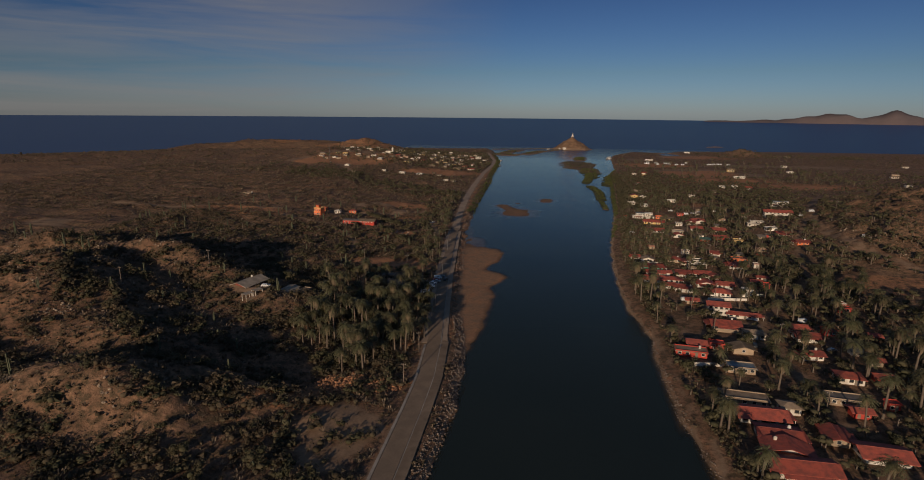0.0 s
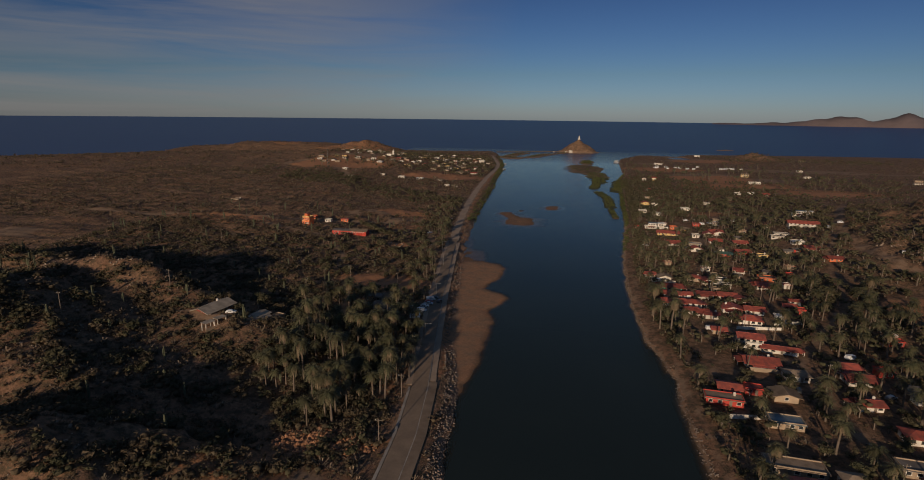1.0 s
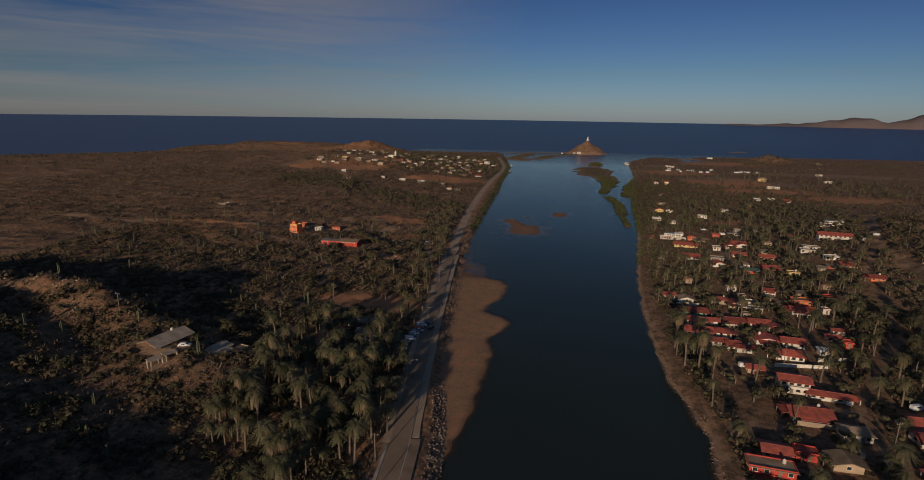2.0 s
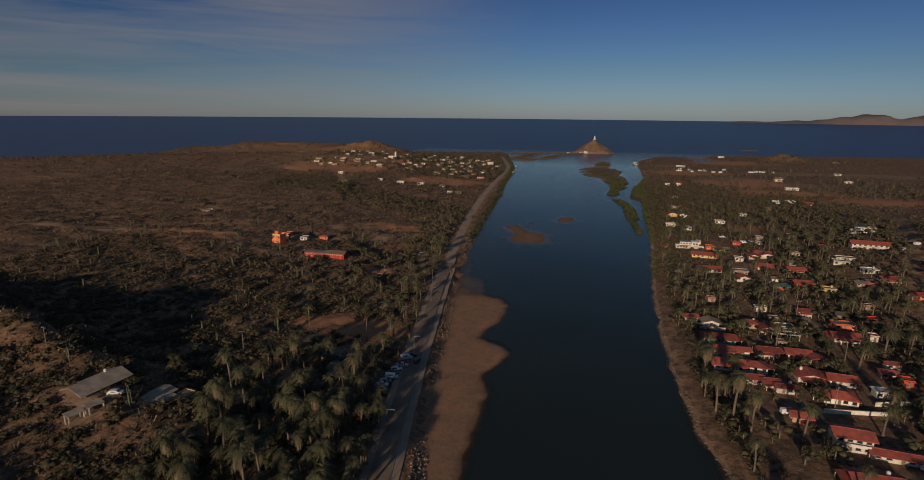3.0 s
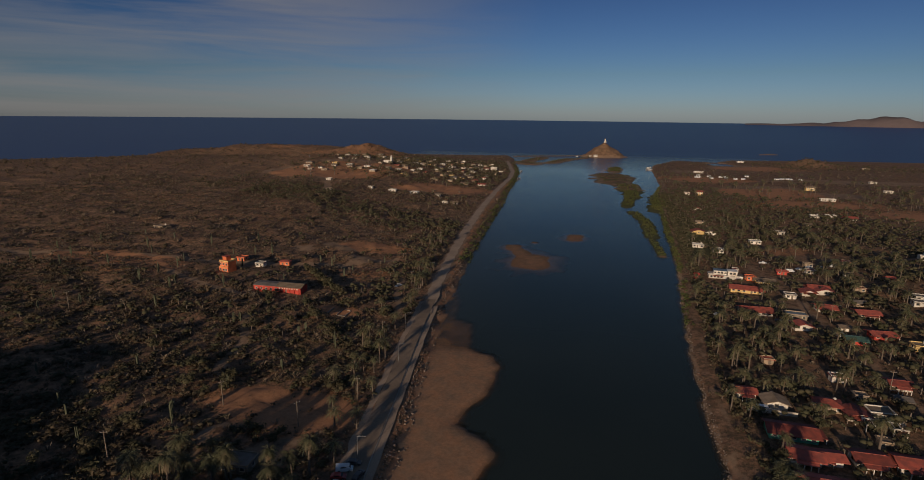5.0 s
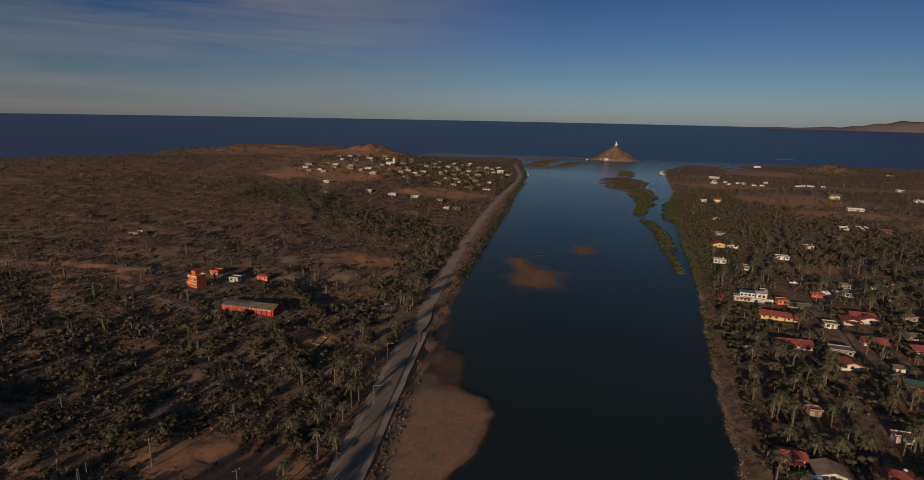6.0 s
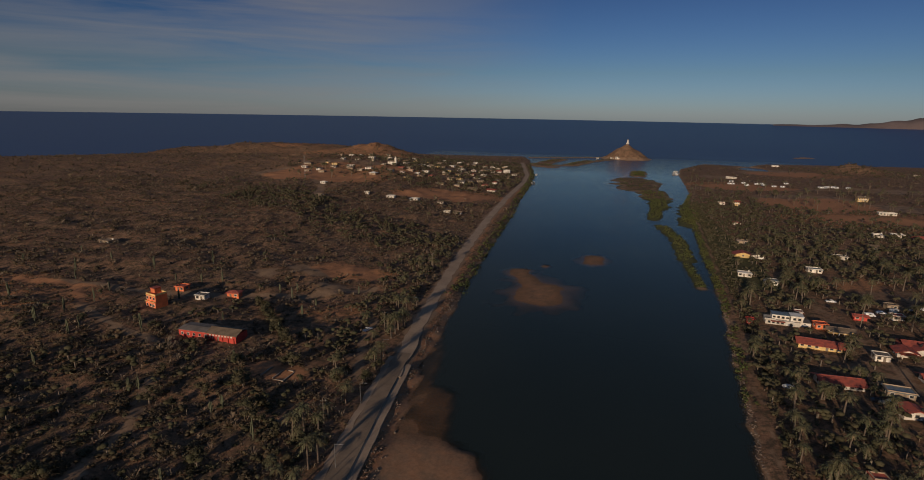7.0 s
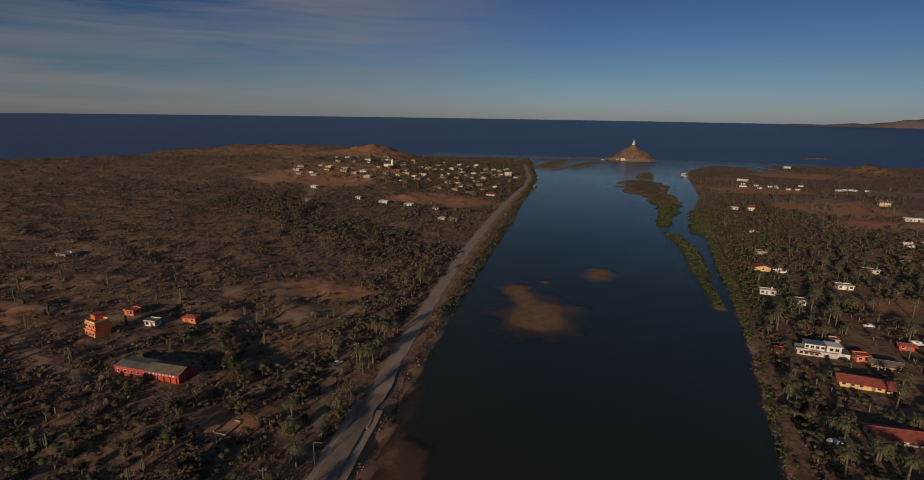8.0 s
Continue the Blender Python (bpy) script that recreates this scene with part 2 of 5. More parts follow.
         "green": surface("green wall paint", (0.10, 0.36, 0.24), 0.8, 0.12, 0.8)}
PAINTS = [surface("white car paint", (0.75, 0.74, 0.72), 0.3, 0.05, spec=0.6), surface("silver car paint", (0.40, 0.40, 0.40), 0.3, 0.05, metal=0.5),
          surface("dark car paint", (0.04, 0.045, 0.05), 0.3, 0.05, spec=0.6), surface("red car paint", (0.35, 0.04, 0.03), 0.3, 0.05, spec=0.6)]


# ---- mesh helpers ----
def mesh_of(name, verts, tris, mats, index=None):
    """A mesh of triangles from arrays."""
    me = bpy.data.meshes.new(name)
    verts, tris = np.asarray(verts, np.float32), np.asarray(tris, np.int32)
    me.vertices.add(len(verts))
    me.vertices.foreach_set("co", verts.ravel())
    me.loops.add(3 * len(tris))
    me.loops.foreach_set("vertex_index", tris.ravel())
    me.polygons.add(len(tris))
    me.polygons.foreach_set("loop_start", np.arange(0, 3 * len(tris), 3, dtype=np.int32))
    for m in mats:
        me.materials.append(m)
    if index is not None:
        me.polygons.foreach_set("material_index", np.asarray(index, np.int32))
    me.update(calc_edges=True)
    return me


def part(name, bm, material, parent=None, label=""):
    me = bpy.data.meshes.new(name)
    bm.to_mesh(me)
    bm.free()
    me.materials.append(material)
    ob = new(name, me)
    if parent:
        ob.parent = parent
    return tagged(ob, label)


def box(bm, x, y, z, w, d, h, turn_z=0.0):
    """A box with its base centre at x, y, z."""
    return bmesh.ops.create_cube(bm, size=1, matrix=pose(x, y, z + h / 2, 0, 0, turn_z) @ Matrix.Diagonal((w, d, h, 1)))["verts"]


def tube(bm, x, y, z, r0, r1, h, sides=8, tilt=(0, 0, 0)):
    m = pose(x, y, z, *tilt) @ Matrix.Translation((0, 0, h / 2))
    return bmesh.ops.create_cone(bm, cap_ends=True, segments=sides, radius1=r0, radius2=r1, depth=h, matrix=m)["verts"]


def boxes(*sets):
    bm = bmesh.new()
    for s in sets:
        box(bm, *s)
    return bm


def tubes(*sets):
    bm = bmesh.new()
    for s in sets:
        tube(bm, *s)
    return bm


def thing(name, x, y, z, turn_z=0.0):
    ob = new(name)
    ob.empty_display_size = 0.2
    ob.matrix_basis = pose(x, y, z, 0, 0, turn_z)
    return ob


GRID = {}


def lay(x, y):
    """Height of the ground sheet itself, between its grid points."""
    xs, ys, z = GRID["x"], GRID["y"], GRID["z"]
    x, y = np.asarray(x, float), np.asarray(y, float)
    i, j = np.clip(np.searchsorted(xs, x) - 1, 0, len(xs) - 2), np.clip(np.searchsorted(ys, y) - 1, 0, len(ys) - 2)
    u, v = (x - xs[i]) / (xs[i + 1] - xs[i]), (y - ys[j]) / (ys[j + 1] - ys[j])
    return (1 - v) * ((1 - u) * z[j, i] + u * z[j, i + 1]) + v * ((1 - u) * z[j + 1, i] + u * z[j + 1, i + 1])


def ground_at(x, y):
    return float(lay(x, y))


# ---- the land ----
# plan of the land: banks, sand flat and coast as smooth lines (y, x)
LEFT_BANK = [(-600, -40), (118, -31), (157, -29.5), (184, -31), (207, -34), (225, -38), (262, -46), (313, -53), (375, -63), (420, -70),
             (470, -74), (529, -79), (627, -85), (781, -92), (866, -99), (1017, -106), (1118, -114), (1257, -137), (1412, -160), (1520, -190)]
RIGHT_BANK = [(-600, 60), (139, 49), (158, 46), (204, 45), (239, 46), (272, 41), (317, 40), (395, 44), (448, 50), (548, 62),
              (652, 69), (748, 77), (892, 86), (1008, 108), (1130, 116), (1254, 123), (1349, 138), (1460, 186), (1560, 250)]
SAND_EDGE = [(190, -40), (205, -33), (230, -30), (242, -30), (263, -30), (276, -29), (284, -30), (293, -34), (303, -29), (316, -25), (324, -32), (328, -40), (336, -40),
             (351, -34), (373, -33), (383, -38), (387, -49), (399, -51), (416, -54), (420, -64), (443, -67), (470, -75), (491, -79), (520, -84)]
# how high the flat stands along the river: its upper end lies under shallow water
SAND_TOP = [(196, 0.80), (350, 0.75), (378, 0.65), (388, 0.0), (398, -0.04), (406, -0.02), (416, -0.03), (424, -0.14), (445, -0.22), (480, -0.40), (520, -0.7)]
COAST = [(-3000, 300), (-1600, 760), (-1164, 985), (-964, 1190), (-905, 1300), (-850, 1350), (-700, 1430), (-500, 1450), (-300, 1470), (-180, 1500), (150, 1500),
         (282, 1462), (330, 1540), (416, 1560), (589, 1600), (807, 1625), (1300, 1640), (3000, 1500)]
# hills: x, y, height, radius across, radius along
HILLS = [(-222, 196, 20, 42, 36), (-160, 168, 6, 24, 14), (-134, 128, 17, 30, 14), (-116, 146, 7, 34, 10), (-138, 225, 8, 30, 15), (-192, 246, 11.5, 50, 13), (-278, 243, 15, 64, 17), (-330, 200, 20, 60, 40), (-239, 90, 16, 80, 30), (370, 470, 48, 135, 120),
         (232, 405, 7, 22, 40), (445, 1405, 15, 42, 36), (-468, 1292, 26, 72, 60), 
         (-475, 1080, 12, 110, 110), (-320, 980, 7, 110, 90), (560, 120, 60, 160, 140), (700, 700, 18, 220, 160)]
# low islands and bars: from x, y to x, y, half width, height
ISLETS = [(57, 1272, 52, 1190, 13, 1.0), (44, 1135, 46, 1025, 30, 0.8), (58, 1005, 61, 930, 18, 0.7), (61, 935, 58, 865, 11, 0.6), (56, 870, 46, 797, 7, 0.5), (50, 762, 58, 705, 6, 0.5), (58, 705, 56, 640, 6, 0.5), (55, 632, 56, 575, 3, 0.35),
          (78, 775, 92, 890, 11, 0.6), (-136, 1345, -112, 1300, 24, 1.1), (-125, 1370, -100, 1480, 18, 1.2), (-70, 1350, -36, 1460, 17, 1.2), (-20, 1470, 15, 1545, 10, 1.0), (-170, 1500, -10, 1575, 7, 0.9), (-110, 1320, -60, 1345, 12, 0.8),
          (-36, 529, -35, 545, 12, 0.16), (-42, 550, -54, 577, 6, 0.14), (-9, 614, -7, 626, 6, 0.14), (-39, 593, -39, 596, 2, 0.12), (470, 1800, 510, 1815, 9, 2.0)]


def along(line, q):
    a = np.array(line, float)
    return np.interp(q, a[:, 0], a[:, 1])


def smooth(a, b, q):
    k = np.clip((np.asarray(q, float) - a) / (b - a), 0, 1)
    return k * k * (3 - 2 * k)


WAVES = {}


def waves(x, y, size, seed):
    """Cheap rolling noise of about -1 to 1."""
    if seed not in WAVES:
        WAVES[seed] = np.random.RandomState(seed).uniform(0, 1, (7, 3))
    total = 0
    for u, ph, k in WAVES[seed]:
        ang, ph, k = 6.283 * u, 6.283 * ph, (0.7 + 0.9 * k) * 6.283 / size
        total = total + np.sin((x * np.cos(ang) + y * np.sin(ang)) * k + ph + 1.3 * np.sin((x * np.sin(ang) - y * np.cos(ang)) * k * 0.6 + ph))
    return total / 4.2


def shore(x, y):
    """Metres inland from the nearest bank or coast, on each side; wobbled by a few metres."""
    wob = 1.3 * waves(x, y, 23, 3) * smooth(0, 60, y - 90)
    dl, dr = along(LEFT_BANK, y) - x + wob, x - along(RIGHT_BANK, y) + wob
    return dl, dr, along(COAST, x) - y + 6 * wob


def height(x, y):
    x, y = np.asarray(x, float), np.asarray(y, float)
    dl, dr, dc = shore(x, y)
    s = np.minimum(np.maximum(dl, dr), dc)
    inland = smooth(0, 420, dc)
    z = np.where(s > 0, np.where(dl > dr, 2.9, 2.2) * (1 - np.exp(-np.maximum(s, 0) / 3.0)), np.maximum(s * 0.4, -3))
    up = smooth(0, 25, s)
    z = z + up * inland * (10 * smooth(22, 210, dl) + 2.0 * smooth(20, 200, dr))
    rough = smooth(18, 60, dl) + 0.35 * smooth(40, 160, dr)
    z = z + up * inland * rough * (0.9 * waves(x, y, 34, 5) + 0.6 * waves(x, y, 13, 6) + 0.28 * waves(x, y, 7, 16) + 1.6 * waves(x, y, 120, 7))
    for cx, cy, h, rx, ry in HILLS:
        q = ((x - cx) / rx) ** 2 + ((y - cy) / ry) ** 2
        z = z + np.where(q < 9, smooth(0, 20, s) * h * np.exp(-q) * (1 + 0.16 * waves(x, y, 46, 8) + 0.07 * waves(x, y, 17, 9)), 0)
    # flat-topped headland with a cliff to the sea, and a lagoon behind the beach
    z = z + smooth(2, 24, dc) * smooth(190, 90, dc) * along([(-935, 0), (-900, 11), (-835, 12), (-800, 20), (-620, 17), (-520, 9), (-450, 0)], x) * (1 + 0.12 * waves(x, y, 60, 15))
    z = z - 3.4 * smooth(1.15, 0.75, np.hypot((x - 280) / 30, (y - 1410) / 44) + 0.15 * waves(x, y, 40, 17))
    flat = along(SAND_EDGE, y) - x + 0.8 * waves(x, y, 9, 4)
    top = along(SAND_TOP, y) + 0.05 * waves(x, y, 16, 14)
    sand = np.where((y > 196) & (y < 520) & (flat > -12), np.where(flat > 0, (top + 0.04) * (1 - np.exp(-np.maximum(flat, 0) / 2.5)) - 0.04, flat * 0.2 - 0.04), -9)
    z = np.maximum(z, sand)
    for ax, ay, bx, by, r, h in ISLETS:
        k = np.clip(((x - ax) * (bx - ax) + (y - ay) * (by - ay)) / ((bx - ax) ** 2 + (by - ay) ** 2), 0, 1)
        d = np.hypot(x - ax - k * (bx - ax), y - ay - k * (by - ay)) / (r * (1 + 0.28 * waves(x, y, 1.6 * r + 6, 11)))
        z = np.maximum(z, np.where(d < 2, h * 1.4 * (1 - d * d) * np.where(d < 1, 1, 0.4), -9))
    r = np.hypot((x - 45) / 1.12, y - 1572) * (1 + 0.10 * waves(x, y, 30, 12))
    z = np.maximum(z, np.where(r < 75, 33 * np.maximum(0, 1 - r / 46) ** 1.05 + 2.6 - 4.4 * smooth(42, 60, r), -9))
    return z
ROAD = [(60, -39), (118, -40.6), (151, -41.4), (175, -42.4), (205, -46), (235, -51), (266, -56), (300, -61.5), (337, -66.5), (360, -69.8), (405, -76), (436, -79.5),
        (470, -84.5), (518, -89.5), (600, -98), (730, -107), (860, -113), (946, -114), (1010, -115), (1100, -122), (1250, -150), (1330, -165)]
RIGHT_PATH = [(110, 57), (160, 52), (204, 50.5), (240, 51.5), (272, 47), (317, 46), (395, 50), (448, 56), (548, 67), (652, 75), (748, 83), (892, 95), (1008, 115), (1130, 122)]
# dirt tracks as (x, y) ways, and their half widths
TRACKS = [([(-420, 425), (-299, 437), (-264, 446), (-221, 450), (-192, 459), (-160, 480), (-125, 505)], 2.4), ([(-262, 445), (-227, 420), (-195, 410), (-175, 408)], 1.5),
          ([(-135, 335), (-141, 361), (-156, 384)], 1.8), ([(-89, 409), (-102, 444), (-106, 466)], 1.6), ([(-160, 226), (-128, 228), (-100, 262), (-112, 300), (-85, 330)], 1.1),
          ([(96, 170), (96, 211), (98, 252), (76, 284), (71, 312)], 2.6), ([(112, 300), (112, 420), (112, 480), (108, 560)], 2.4),
          ([(226, 320), (218, 345), (210, 370), (205, 395), (204, 430), (209, 468), (225, 512), (262, 590), (306, 682)], 4.0), ([(96, 252), (150, 330), (178, 420), (205, 470)], 2.2),
          ([(-460, 1000), (-400, 900), (-331, 819), (-287, 733)], 4.0), ([(120, 1050), (300, 1080), (620, 1090)], 6.0)]
# bare fields and yards: x, y, radius across, radius along
FIELDS = [(-98, 318, 26, 15), (-178, 838, 50, 40), (-214, 815, 22, 22), (-168, 516, 17, 11), (-146, 497, 11, 10), (-190, 500, 10, 7), (-62, 136, 14, 20), (-146, 224, 7, 4), (-380, 342, 26, 16), (-88, 298, 8, 8), (-112, 250, 8, 4),
          (62, 248, 10, 22), (80, 282, 14, 9), (100, 300, 10, 10), (88, 345, 9, 6), (140, 600, 22, 16), (230, 960, 70, 80), (110, 470, 20, 18), (105, 530, 16, 16),
          (152, 575, 26, 22), (245, 205, 40, 20), (300, 1330, 70, 70), (180, 1220, 34, 30), (-420, 900, 60, 60), (300, 930, 60, 30), (420, 1110, 160, 20), (190, 330, 24, 22), (-119, 405, 14, 6), (-144, 530, 24, 11), (-330, 880, 50, 40), (-300, 960, 40, 22), (-380, 1010, 60, 40), (-215, 960, 30, 14), (-260, 1060, 44, 24), (250, 840, 60, 30), (330, 780, 60, 26), (190, 1080, 60, 40)]
REDS = [(-275, 424, 60, 22), (-760, 1370, 160, 60), (-178, 838, 52, 42), (-98, 320, 34, 17), (-60, 168, 15, 7), (-86, 150, 22, 10), (-168, 845, 30, 40), (-220, 820, 26, 18), (140, 600, 26, 18), (240, 930, 70, 60), (-400, 920, 50, 90), (330, 1300, 80, 60), (-135, 470, 20, 14), (170, 250, 24, 14), (185, 325, 30, 20), (140, 262, 18, 10), (-119, 405, 16, 8), (-150, 530, 30, 14), (-60, 200, 8, 20), (-330, 890, 60, 50), (-300, 960, 50, 30), (-140, 850, 34, 30), (-520, 1250, 150, 70), (250, 850, 90, 70), (330, 790, 80, 40), (190, 1090, 70, 60)]


def near_track(x, y):
    """0 to 1: how much of a track or road lies here."""
    hit = smooth(5.6, 4.2, np.abs(x - along(ROAD, y))) * (y < 1330)
    hit = np.maximum(hit, smooth(1.7, 0.6, np.abs(x - along(RIGHT_PATH, y) + 1.0) + 0.6 * waves(x, y, 10, 27)) * (y < 1130))
    for way, half in TRACKS:
        for (ax, ay), (bx, by) in zip(way, way[1:]):
            k = np.clip(((x - ax) * (bx - ax) + (y - ay) * (by - ay)) / ((bx - ax) ** 2 + (by - ay) ** 2), 0, 1)
            d = np.hypot(x - ax - k * (bx - ax), y - ay - k * (by - ay)) + 0.5 * waves(x, y, 12, 21)
            hit = np.maximum(hit, smooth(half + 1.2, half - 0.6, d))
    return hit


def in_patches(x, y, patches):
    hit = 0 * x
    for cx, cy, rx, ry in patches:
        q = np.hypot((x - cx) / rx, (y - cy) / ry) + 0.22 * waves(x, y, 0.9 * (rx + ry), 22)
        hit = np.maximum(hit, smooth(1.1, 0.8, q))
    return hit


def steps(*runs):
    out = []
    for a, b, n in runs:
        out.append(np.linspace(a, b, n, endpoint=False))
    return np.concatenate(out)


def build_ground():
    xs = np.concatenate([steps((-2600, -900, 45), (-900, -330, 60), (-330, 290, 250), (290, 700, 46), (700, 2300, 50)), [2300]])
    ys = np.concatenate([steps((-700, 90, 34), (90, 500, 165), (500, 700, 62), (700, 1300, 110), (1300, 1640, 60), (1640, 1900, 20)), [1900]])
    gx, gy = np.meshgrid(xs, ys)
    x, y = gx.ravel(), gy.ravel()
    z = height(x, y)
    GRID.update(x=xs, y=ys, z=z.reshape(len(ys), len(xs)))
    n, w = len(xs), len(ys)
    i = np.arange(n * w).reshape(w, n)
    a, b, c, d = (q.ravel() for q in (i[:-1, :-1], i[:-1, 1:], i[1:, 1:], i[1:, :-1]))
    keep = np.maximum.reduce([z[a], z[b], z[c], z[d]]) > -2.2
    quads = np.stack([a, b, c, a, c, d], 1)[keep].reshape(-1, 3)
    me = mesh_of("ground", np.stack([x, y, z], 1), quads, [GROUND])
    me.polygons.foreach_set("use_smooth", np.ones(len(quads), bool))
    dl, dr, dc = shore(x, y)
    beach = smooth(26, 6, dc) * (z < 4) + np.where((x > 20) & (y < 1200), smooth(0.8, 0.4, z), smooth(1.6, 0.9, z)) * (z > -2.5)
    bare = np.maximum.reduce([near_track(x, y) * np.where((x > 20) & (y < 760), 0.5, 1.0), in_patches(x, y, FIELDS) * np.where((x > 40) & (y < 700), 0.40, 0.62), np.clip(beach, 0, 1), 0.30 * smooth(2.5, 1.0, np.maximum(dl, dr)) * (x > 0)])
    crest = (0.03 + 0.30 * smooth(0.1, 0.7, waves(x, y, 26, 38))) * smooth(10, 22, z) * (x < -100) * smooth(225, 190, y)
    bare = np.clip(np.maximum(bare, crest), 0, 1)
    red = in_patches(x, y, REDS) * 0.8 + 0.25 * smooth(600, 1100, y) * (x < -200)
    bankside = x - along(ROAD, y)
    red = np.maximum(red, 0.75 * smooth(3.6, 4.4, bankside) * smooth(9, 7, bankside) * (y > 212) * (y < 1000))
    red = np.maximum(red, 0.45 * smooth(4, 2, dr) * smooth(-1, 0, dr) * (y < 700))
    red = np.maximum(red, 0.50 * smooth(1.3, 0.9, z) * (x < 0) * (y < 700))
    grove = smooth(0, 30, dr) * smooth(360, 240, x) * smooth(900, 600, y) * 0.30
    isle = np.where(y < 930, 0.9, 0.42 + 0.3 * waves(x, y, 30, 49)) * ((np.abs(x - 55) < 45) & (y > 575) & (y < 1215))
    cover = np.stack([bare, np.clip(red, 0, 1), np.clip(grove + isle, 0, 1) * (1 - 0.8 * near_track(x, y)), np.ones_like(x)], 1).astype(np.float32)
    layer = me.color_attributes.new("cover", "FLOAT_COLOR", "POINT")
    layer.data.foreach_set("color", cover.ravel())
    return tagged(new("ground", me), "dry brown scrubland with bare tracks and sandy banks", "ground", kind="structure")


def build_water():
    """A fine grid over the river, from whose rim rings reach out to the horizon; it knows where the bottom is near."""
    xs = np.concatenate([steps((-180, -100, 20), (-100, 0, 50), (0, 140, 40)), [140]])
    ys = np.concatenate([steps((60, 180, 10), (180, 660, 150), (660, 1340, 75)), [1340]])
    n, m = len(xs), len(ys)
    gx, gy = np.meshgrid(xs, ys)
    i = np.arange(n * m).reshape(m, n)
    a, b, c, d = (q.ravel() for q in (i[:-1, :-1], i[:-1, 1:], i[1:, 1:], i[1:, :-1]))
    tris = [np.stack([a, b, c, a, c, d], 1).reshape(-1, 3)]
    rim = np.concatenate([i[0, :-1], i[:-1, -1], i[-1, :0:-1], i[:0:-1, 0]])
    verts = [np.stack([gx.ravel(), gy.ravel(), 0 * gx.ravel()], 1)]
    angle = np.arctan2(verts[0][rim, 1] - 140, verts[0][rim, 0])
    inner, count, k = rim, n * m, len(rim)
    for r in np.concatenate([[2200], np.linspace(2500, 4690, 14)]):
        # the far sea rises to where the horizon of the true, larger sea would stand
        lifted = 55 * max(0.0, (r - 2200) / 2490) ** 1.35
        verts.append(np.stack([r * np.cos(angle), 140 + r * np.sin(angle), np.full(k, lifted)], 1))
        outer = count + np.arange(k)
        p, q = np.roll(inner, -1), np.roll(outer, -1)
        tris.append(np.stack([inner, outer, q, inner, q, p], 1).reshape(-1, 3))
        inner, count = outer, count + k
    verts, tris = np.concatenate(verts), np.concatenate(tris)
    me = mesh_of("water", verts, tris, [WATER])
    me.polygons.foreach_set("use_smooth", np.ones(len(tris), bool))
    bottom = height(verts[:, 0], verts[:, 1])
    clear = np.where((np.arange(len(verts)) < n * m) & (bottom > -2.0), np.exp(-np.maximum(-bottom, 0) / 0.22), 0)
    clear[rim] = 0
    me.attributes.new("clear", "FLOAT", "POINT").data.foreach_set("value", clear.astype(np.float32))
    return tagged(new("water", me), "dark calm river opening into a deep blue sea", "water", kind="structure")


build_ground()
build_water()


def ribbon(name, line, offset, width, lift, thick, mat, y0, y1, label, category, step=4.0, level=None, ragged=0.0):
    """A strip along a (y, x) line, as a slab of that thickness."""
    bm = bmesh.new()
    rows = []
    for yy in np.arange(y0, y1 + 0.1, step):
        x = float(along(line, yy))
        slope = float(along(line, yy + 2) - along(line, yy - 2)) / 4
        side = Vector((1, -slope, 0)).normalized()
        z = level if level is not None else max(ground_at(x + offset + s * width / 2, yy) for s in (-1, 0, 1))
        ends = [Vector((x, yy, z + lift)) + side * (offset + s * (width / 2 + ragged * float(waves(x + 40 * s, yy, 9 + 7 * (s > 0), 25)))) for s in (-1, 1)]
        rows.append([bm.verts.new(ends[0]), bm.verts.new(ends[1]), bm.verts.new(ends[1] - Vector((0, 0, thick))), bm.verts.new(ends[0] - Vector((0, 0, thick)))])
    for a, b in zip(rows, rows[1:]):
        for k in range(4):
            bm.faces.new((a[k], a[(k + 1) % 4], b[(k + 1) % 4], b[k]))
    bm.faces.new(rows[0])
    bm.faces.new(rows[-1][::-1])
    bmesh.ops.recalc_face_normals(bm, faces=bm.faces)
    return tagged(part(name, bm, mat), label, category, kind="structure")


ribbon("road", ROAD, -0.9, 5.8, 0.12, 0.6, ASPHALT, 60, 438, "worn dusty grey asphalt riverside road", "road")
ribbon("shoulder", ROAD, -4.9, 2.4, 0.09, 0.5, DIRT, 206, 432, "dusty dirt shoulder of the riverside road", "road", step=2.0, ragged=0.6)
ribbon("dirt_road", ROAD, -0.6, 6.4, 0.02, 0.6, DIRT, 416, 1320, "pale packed-dirt road along the river embankment", "road", step=2.0, ragged=0.7)
ribbon("pavement", ROAD, 3.85, 3.0, 0.22, 0.8, PAVING, 60, 208, "pale concrete riverside pavement", "pavement")
ribbon("kerb", ROAD, 2.18, 0.3, 0.20, 0.7, CONCRETE, 60, 420, "concrete kerb between road and pavement", "kerb")
ribbon("berm", ROAD, 3.5, 2.4, 0.06, 0.6, DIRT, 209, 428, "trodden dirt edge between kerb and river bank", "road", step=2.0, ragged=0.2)
ribbon("verge", ROAD, -4.4, 0.9, 0.18, 0.6, CONCRETE, 60, 205, "narrow concrete road verge", "kerb")


def ridge_mountains():
    """The far coast across the sea: a row of brown mountains at the horizon."""
    n, m = 90, 7
    verts, tris = [], []
    for i in range(n):
        a = radians(14.5 + 34 * i / (n - 1))
        k = i / (n - 1)
